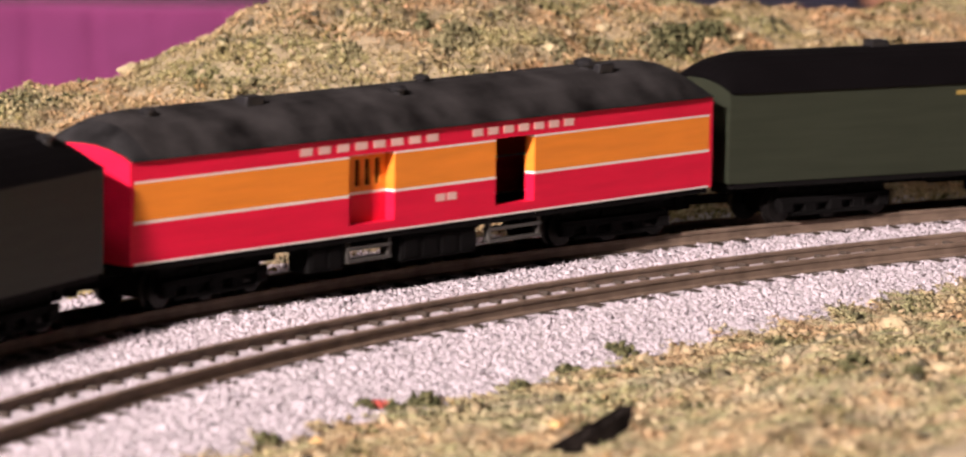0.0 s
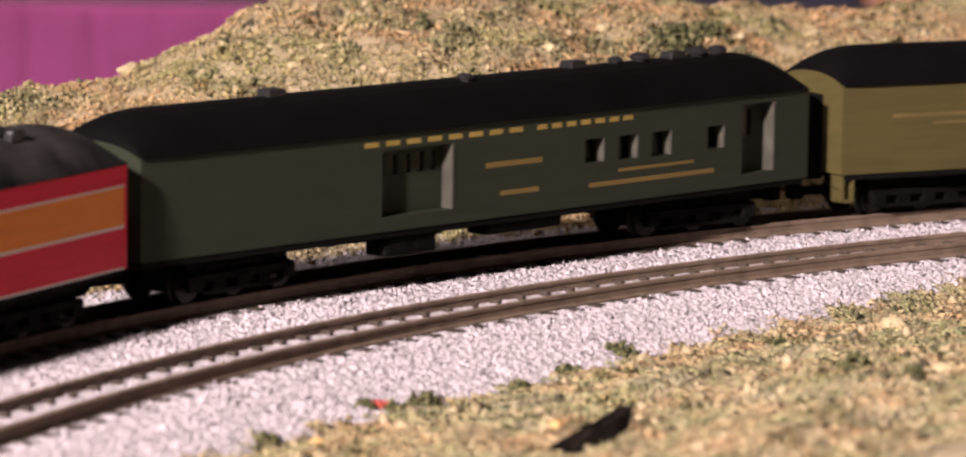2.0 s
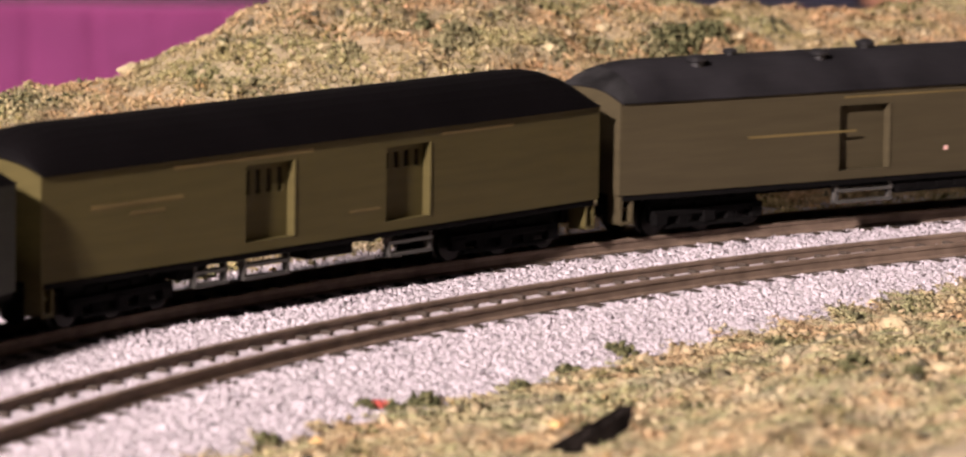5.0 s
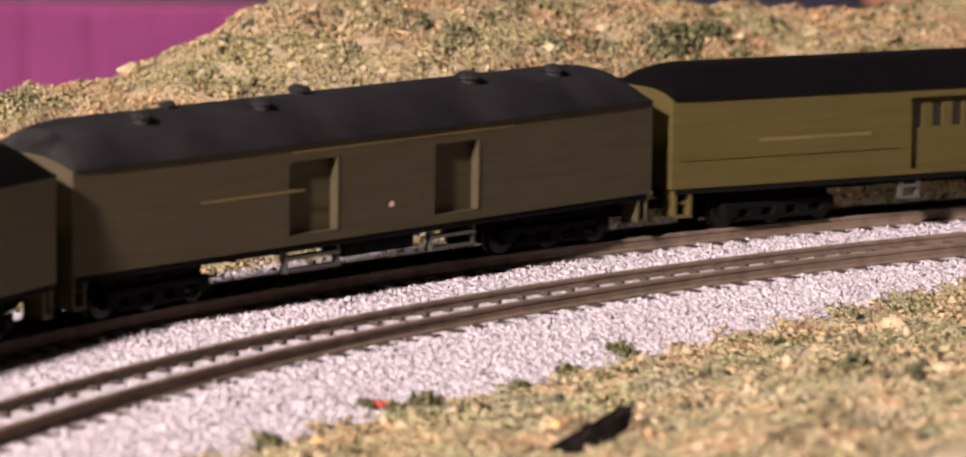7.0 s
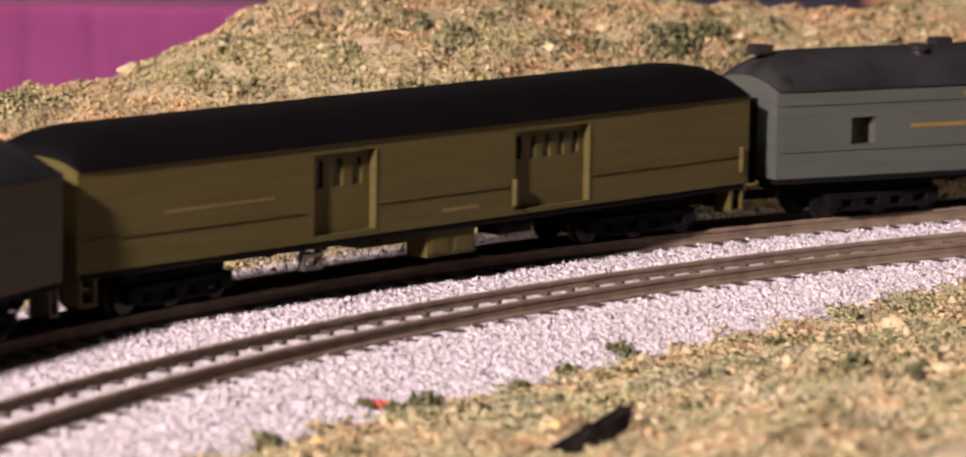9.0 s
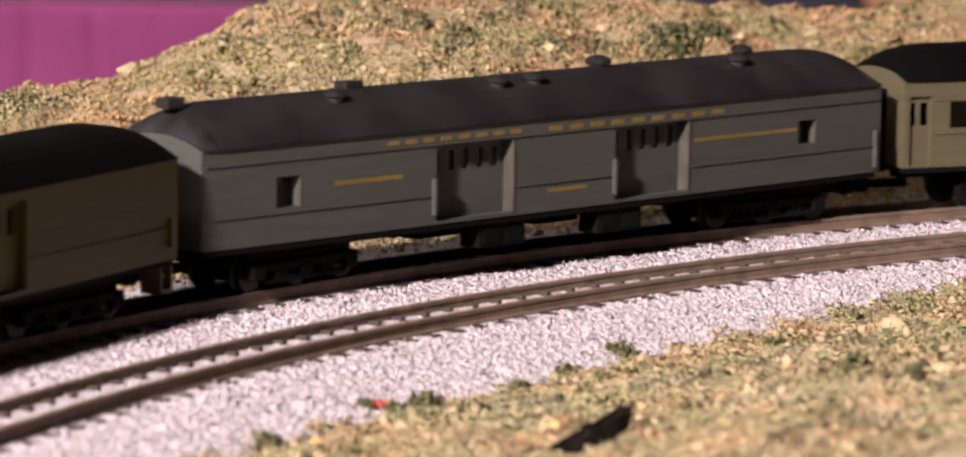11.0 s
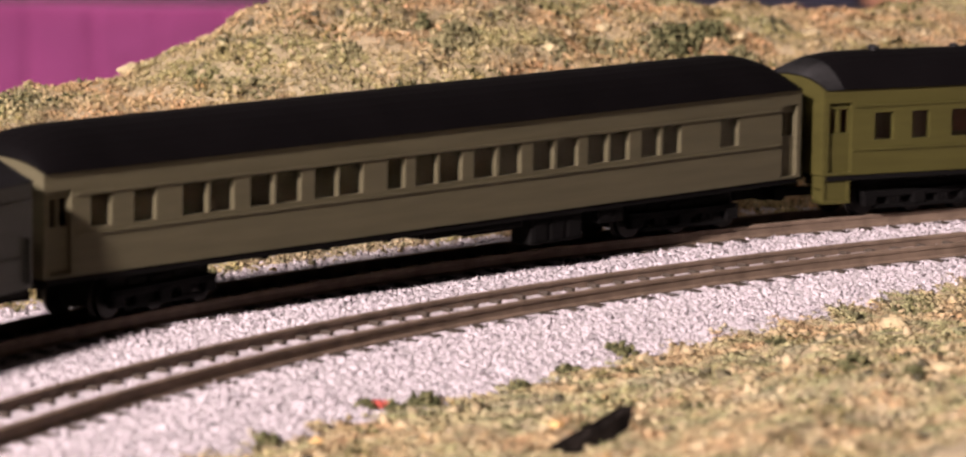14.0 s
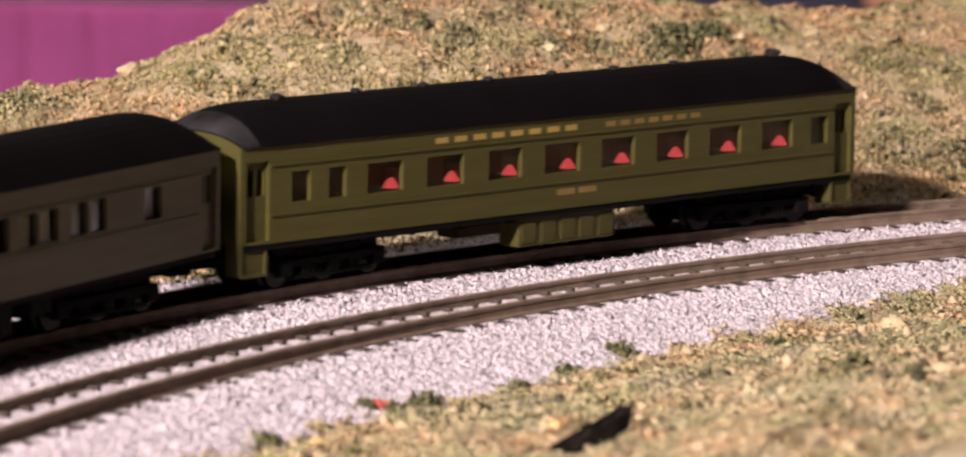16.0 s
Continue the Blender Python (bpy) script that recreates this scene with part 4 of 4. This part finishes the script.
skirt()
tb = new("display_table")
tagged(tb, "long dark display table with a magenta skirt, beyond the hill", "table")
part("tabletop", boxed(-1220, 770, 2515, 3200, -140, -111, 3), M_TABLE, tb)
for x_ in (-1.1, 0.65):
    for y_ in (2.6, 3.1):
        part("leg", boxed(x_ * 1000 - 25, x_ * 1000 + 25, y_ * 1000 - 25, y_ * 1000 + 25, -900, -140, 3), M_TABLE, tb)
for x0, x1, m_, lab in ((118, 206, M_NAVY, "dark navy box standing on the display table"), (210, 330, M_TAN, "orange-tan box standing on the display table"), (-262, -225, M_TABLE, "small black box standing on the display table"), (-158, -125, M_TABLE, "small black box standing on the display table")):
    bx = new("storage_box", mesh_of("storage_box", boxed(x0, x1, 2540, 2640, -111, -20, 2), m_))
    tagged(bx, lab, "box")

# ---- small things on the ground ----
for x_, y_, r_, h_, n_, lab, sd, pc in (
        (-0.0071, 0.5829, 2.2, 1.8, 60, "small dark green foam bush at the ballast edge", 51, 0.9),
        (-0.0110, 0.5788, 1.6, 1.2, 34, "small dark green foam bush at the ballast edge", 52, 0.8),
        (-0.0145, 0.5775, 1.2, 1.3, 26, "small dark green foam bush at the ballast edge", 58, 0.8),
        (0.0195, 0.6258, 2.6, 1.5, 50, "low green foam tuft at the ballast edge", 54, 0.8),
        (0.0049, 0.5965, 1.8, 1.2, 36, "low green foam tuft at the ballast edge", 59, 0.8),
        (0.0120, 0.6116, 1.8, 1.0, 30, "low green foam tuft at the ballast edge", 60, 0.8),
        (-0.0261, 0.5526, 1.6, 1.4, 30, "small dark green foam tuft on the turf", 61, 0.9),
        (0.0486, 0.5925, 2.2, 1.8, 46, "small grey-green foam tuft on the turf", 62, 0.9),
        (0.0410, 0.6319, 1.4, 1.2, 24, "small grey-green foam tuft on the turf", 63, 0.8),
        (0.0540, 0.5687, 1.6, 1.2, 24, "small grey-green foam tuft on the turf", 64, 0.9),
        (0.0345, 0.8230, 5.0, 3.4, 260, "dark olive foam bush on the hillside", 55, 1.0),
        (0.0403, 0.8295, 4.2, 2.8, 170, "dark olive foam bush on the hillside", 65, 1.0),
        (0.0299, 0.8185, 3.4, 1.8, 110, "low olive foam bush on the hillside", 69, 0.9),
        (0.0465, 0.8230, 3.0, 2.2, 100, "low olive foam bush on the hillside", 70, 0.9),
        (0.0215, 0.8160, 4.6, 1.5, 130, "low grey-green foam tuft on the hillside", 71, 0.9),
        (-0.0110, 0.8016, 1.3, 3.4, 70, "dark upright olive foam bush on the hillside", 57, 0.8),
        (-0.0052, 0.7964, 4.2, 2.0, 170, "low olive foam bush on the hillside", 66, 0.9),
        (-0.0083, 0.7917, 3.0, 1.2, 70, "low olive foam bush on the hillside", 72, 0.9),
        (0.0045, 0.8171, 3.6, 1.3, 90, "low grey-green foam tuft on the hillside", 73, 0.9),
        (0.0121, 0.8042, 4.4, 1.2, 110, "low grey-green foam tuft on the hillside", 74, 0.9),
        (0.0539, 0.8503, 4.0, 1.5, 90, "low grey-green foam tuft on the hillside", 75, 1.0),
        (0.0596, 0.8155, 3.6, 1.8, 90, "low grey-green foam tuft on the hillside", 67, 1.0),
        (0.0792, 0.8247, 4.4, 1.5, 120, "low grey-green foam tuft on the hillside", 76, 0.9),
        (0.0725, 0.8098, 4.0, 1.2, 90, "low grey-green foam tuft on the hillside", 77, 0.9),
        (0.0825, 0.8060, 3.4, 1.4, 80, "low grey-green foam tuft on the hillside", 78, 0.9),
        (0.0852, 0.8414, 3.0, 1.6, 70, "low grey-green foam tuft on the hillside", 68, 1.0),
        (-0.0382, 0.7719, 4.0, 0.9, 110, "low grey-green foam tuft on the hillside", 79, 0.8),
        (-0.0241, 0.7851, 3.6, 0.8, 70, "low grey-green foam tuft on the hillside", 81, 0.8)):
    clump("bush", x_, y_, r_ * MM, h_ * MM, n_, M_GREEN if "dark" in lab or "hillside" not in lab else M_SAGE, lab, sd, pc)
clump("bush", -0.0127, 0.5794, 0.0014, 0.0009, 26, M_RUST, "tiny red foam bush at the ballast edge", 53, 0.7)


def stone(x, y, r, mat, label, seed):
    """A rough rounded lump set into the turf."""
    bm = bmesh.new()
    bmesh.ops.create_icosphere(bm, subdivisions=2, radius=r * MM)
    rng = random.Random(seed)
    off = Vector((rng.uniform(0, 9), rng.uniform(0, 9), seed))
    for v in bm.verts:
        k = 1 + 0.5 * noise.noise(v.co * 1400 / r * 0.8 + off) + 0.25 * noise.noise(v.co * 3000 / r + off)
        v.co = Vector((v.co.x * k * 1.2, v.co.y * k, v.co.z * k * 0.75))
    ob = new("stone", mesh_of("stone", bm, mat))
    ob.matrix_world = pose(x, y, float(land(np.array([x]), np.array([y]))[0]) + 0.25 * r * MM, 0, 0, rng.uniform(0, 360))
    return tagged(ob, label, "stone", "pale stones in the turf")


for k_, (x_, y_, r_) in enumerate(((0.0609, 0.8529, 1.5), (-0.0279, 0.7866, 1.2), (0.0115, 0.8021, 1.2), (-0.0612, 0.7890, 1.5), (0.0212, 0.8256, 1.1), (0.0401, 0.8253, 0.9), (0.0461, 0.8329, 1.0), (0.0445, 0.8472, 1.0), (-0.0330, 0.7790, 0.9), (0.0700, 0.8600, 1.0))):
    stone(x_, y_, r_, M_STONE, "pale cream stone lump on the hillside turf", 80 + k_)
for k_, (x_, y_, r_) in enumerate(((0.0590, 0.6511, 1.6), (0.0588, 0.5727, 1.3), (0.0300, 0.6050, 0.8))):
    stone(x_, y_, r_, M_STONE, "pale tan stone lump in the olive turf", 95 + k_)
for k_, (x_, y_, r_) in enumerate(((0.0093, 0.5441, 1.0), (-0.0201, 0.5536, 0.8), (-0.0067, 0.5552, 0.6))):
    stone(x_, y_, r_, M_AMBER, "small orange stone lump in the olive turf", 105 + k_)


def shard():
    """A ragged upright flake of black plastic, its point lying on the turf."""
    bm = bmesh.new()
    pts = [(-1.4, -0.9), (-0.6, -0.1), (0.5, 0.2), (1.6, 1.2), (2.6, 1.1), (3.6, 1.7), (4.6, 1.4), (5.6, 2.4), (7.0, 2.1), (8.4, 3.1), (9.4, 3.2), (10.7, 5.2), (10.3, 3.4), (10.5, 2.4), (9.7, 1.6), (9.5, 0.4), (7.6, 0.5), (6.4, -0.5), (4.8, -0.3), (3.2, -0.9), (1.4, -0.7)]
    rng = random.Random(5)
    n = len(pts)
    front = [bm.verts.new(Vector((x, -0.4 - 0.06 * x + rng.uniform(-0.25, 0.25), z)) * MM) for x, z in pts]
    rear = [bm.verts.new(Vector((x + rng.uniform(-0.2, 0.4), 0.5 + 0.06 * x, z * 0.9 + rng.uniform(-0.2, 0.1))) * MM) for x, z in pts]
    bmesh.ops.triangulate(bm, faces=[bm.faces.new(front), bm.faces.new(rear)])
    for i in range(n):
        j = (i + 1) % n
        bm.faces.new((front[i], front[j], rear[j], rear[i]))
    ob = new("black_shard", mesh_of("black_shard", bm, M_CHAR))
    x, y = 0.0080, 0.5345
    ob.matrix_world = pose(x, y, float(land(np.array([x]), np.array([y]))[0]) + 0.0006, 8, 0, 30)
    return tagged(ob, "ragged black plastic shard lying on the olive turf", "debris")


shard()

# ---- the train's run ----
RUN = [1.1053, 1.1393, 1.1730, 1.2062, 1.2386, 1.2703, 1.3013, 1.3318, 1.3618, 1.3913, 1.4203, 1.4495, 1.4797, 1.5115, 1.5453, 1.5802, 1.6148,
       1.6482, 1.6806, 1.7128, 1.7452, 1.7778, 1.8102, 1.8423, 1.8738, 1.9053, 1.9373, 1.9703, 2.0037, 2.0371, 2.0700, 2.1025, 2.1348]
BEHIND = [-0.1389, 0.0, 0.1460, 0.2918, 0.4266, 0.5742, 0.7326, 0.9002, 1.0583]
HALF = [0.0648, 0.0648, 0.0739, 0.06265, 0.0648, 0.0747, 0.0748, 0.084, 0.0677]


def car_pose(u, b):
    p, q = along(u + b), along(u - b)
    d = q - p
    return Matrix.Translation((p + q) / 2 + Vector((0, 0, ZR))) @ Matrix.Rotation(math.atan2(d.y, d.x), 4, "Z")


def run_at(t):
    i = min(int(t / 0.5), 31)
    k = t / 0.5 - i
    g = [(RUN[min(j + 1, 32)] - RUN[max(j - 1, 0)]) / (min(j + 1, 32) - max(j - 1, 0)) for j in (i, i + 1)]
    return (2 * k ** 3 - 3 * k * k + 1) * RUN[i] + (k ** 3 - 2 * k * k + k) * g[0] + (3 * k * k - 2 * k ** 3) * RUN[i + 1] + (k ** 3 - k * k) * g[1]


def motions():
    for car, off, half in zip(cars, BEHIND, HALF):
        rows = []
        for i, s in enumerate(RUN):
            rows.append((i * 0.5, car_pose(s - off, 0.70 * half)))
        walk(car, rows)
    # each truck swivels under its car to follow the rails
    for truck, side, k in trucks:
        rows = []
        b = 0.70 * HALF[k]
        for i, s in enumerate(RUN):
            u = s - BEHIND[k] - side * b
            c = car_pose(s - BEHIND[k], b).to_euler().z
            own = car_pose(u, 0.008).to_euler().z
            d = (own - c + math.pi) % (2 * math.pi) - math.pi
            rows.append((i * 0.5, pose(side * b, 0, 0, 0, 0, math.degrees(d))))
        walk(truck, rows)
    # the wheels roll with the train; all turn alike
    rows = []
    for i in range(481):
        t = i / 30
        rows.append((t, pose(0, 0, 0, 0, -math.degrees((run_at(t) - RUN[0]) / 0.00265), 0)))
    first = wheelsets[0]
    walk(first, rows)
    for w in wheelsets[1:]:
        w.rotation_mode = "QUATERNION"
        keys = w.animation_data_create()
        keys.action = first.animation_data.action
        keys.action_slot = first.animation_data.action_slot


motions()
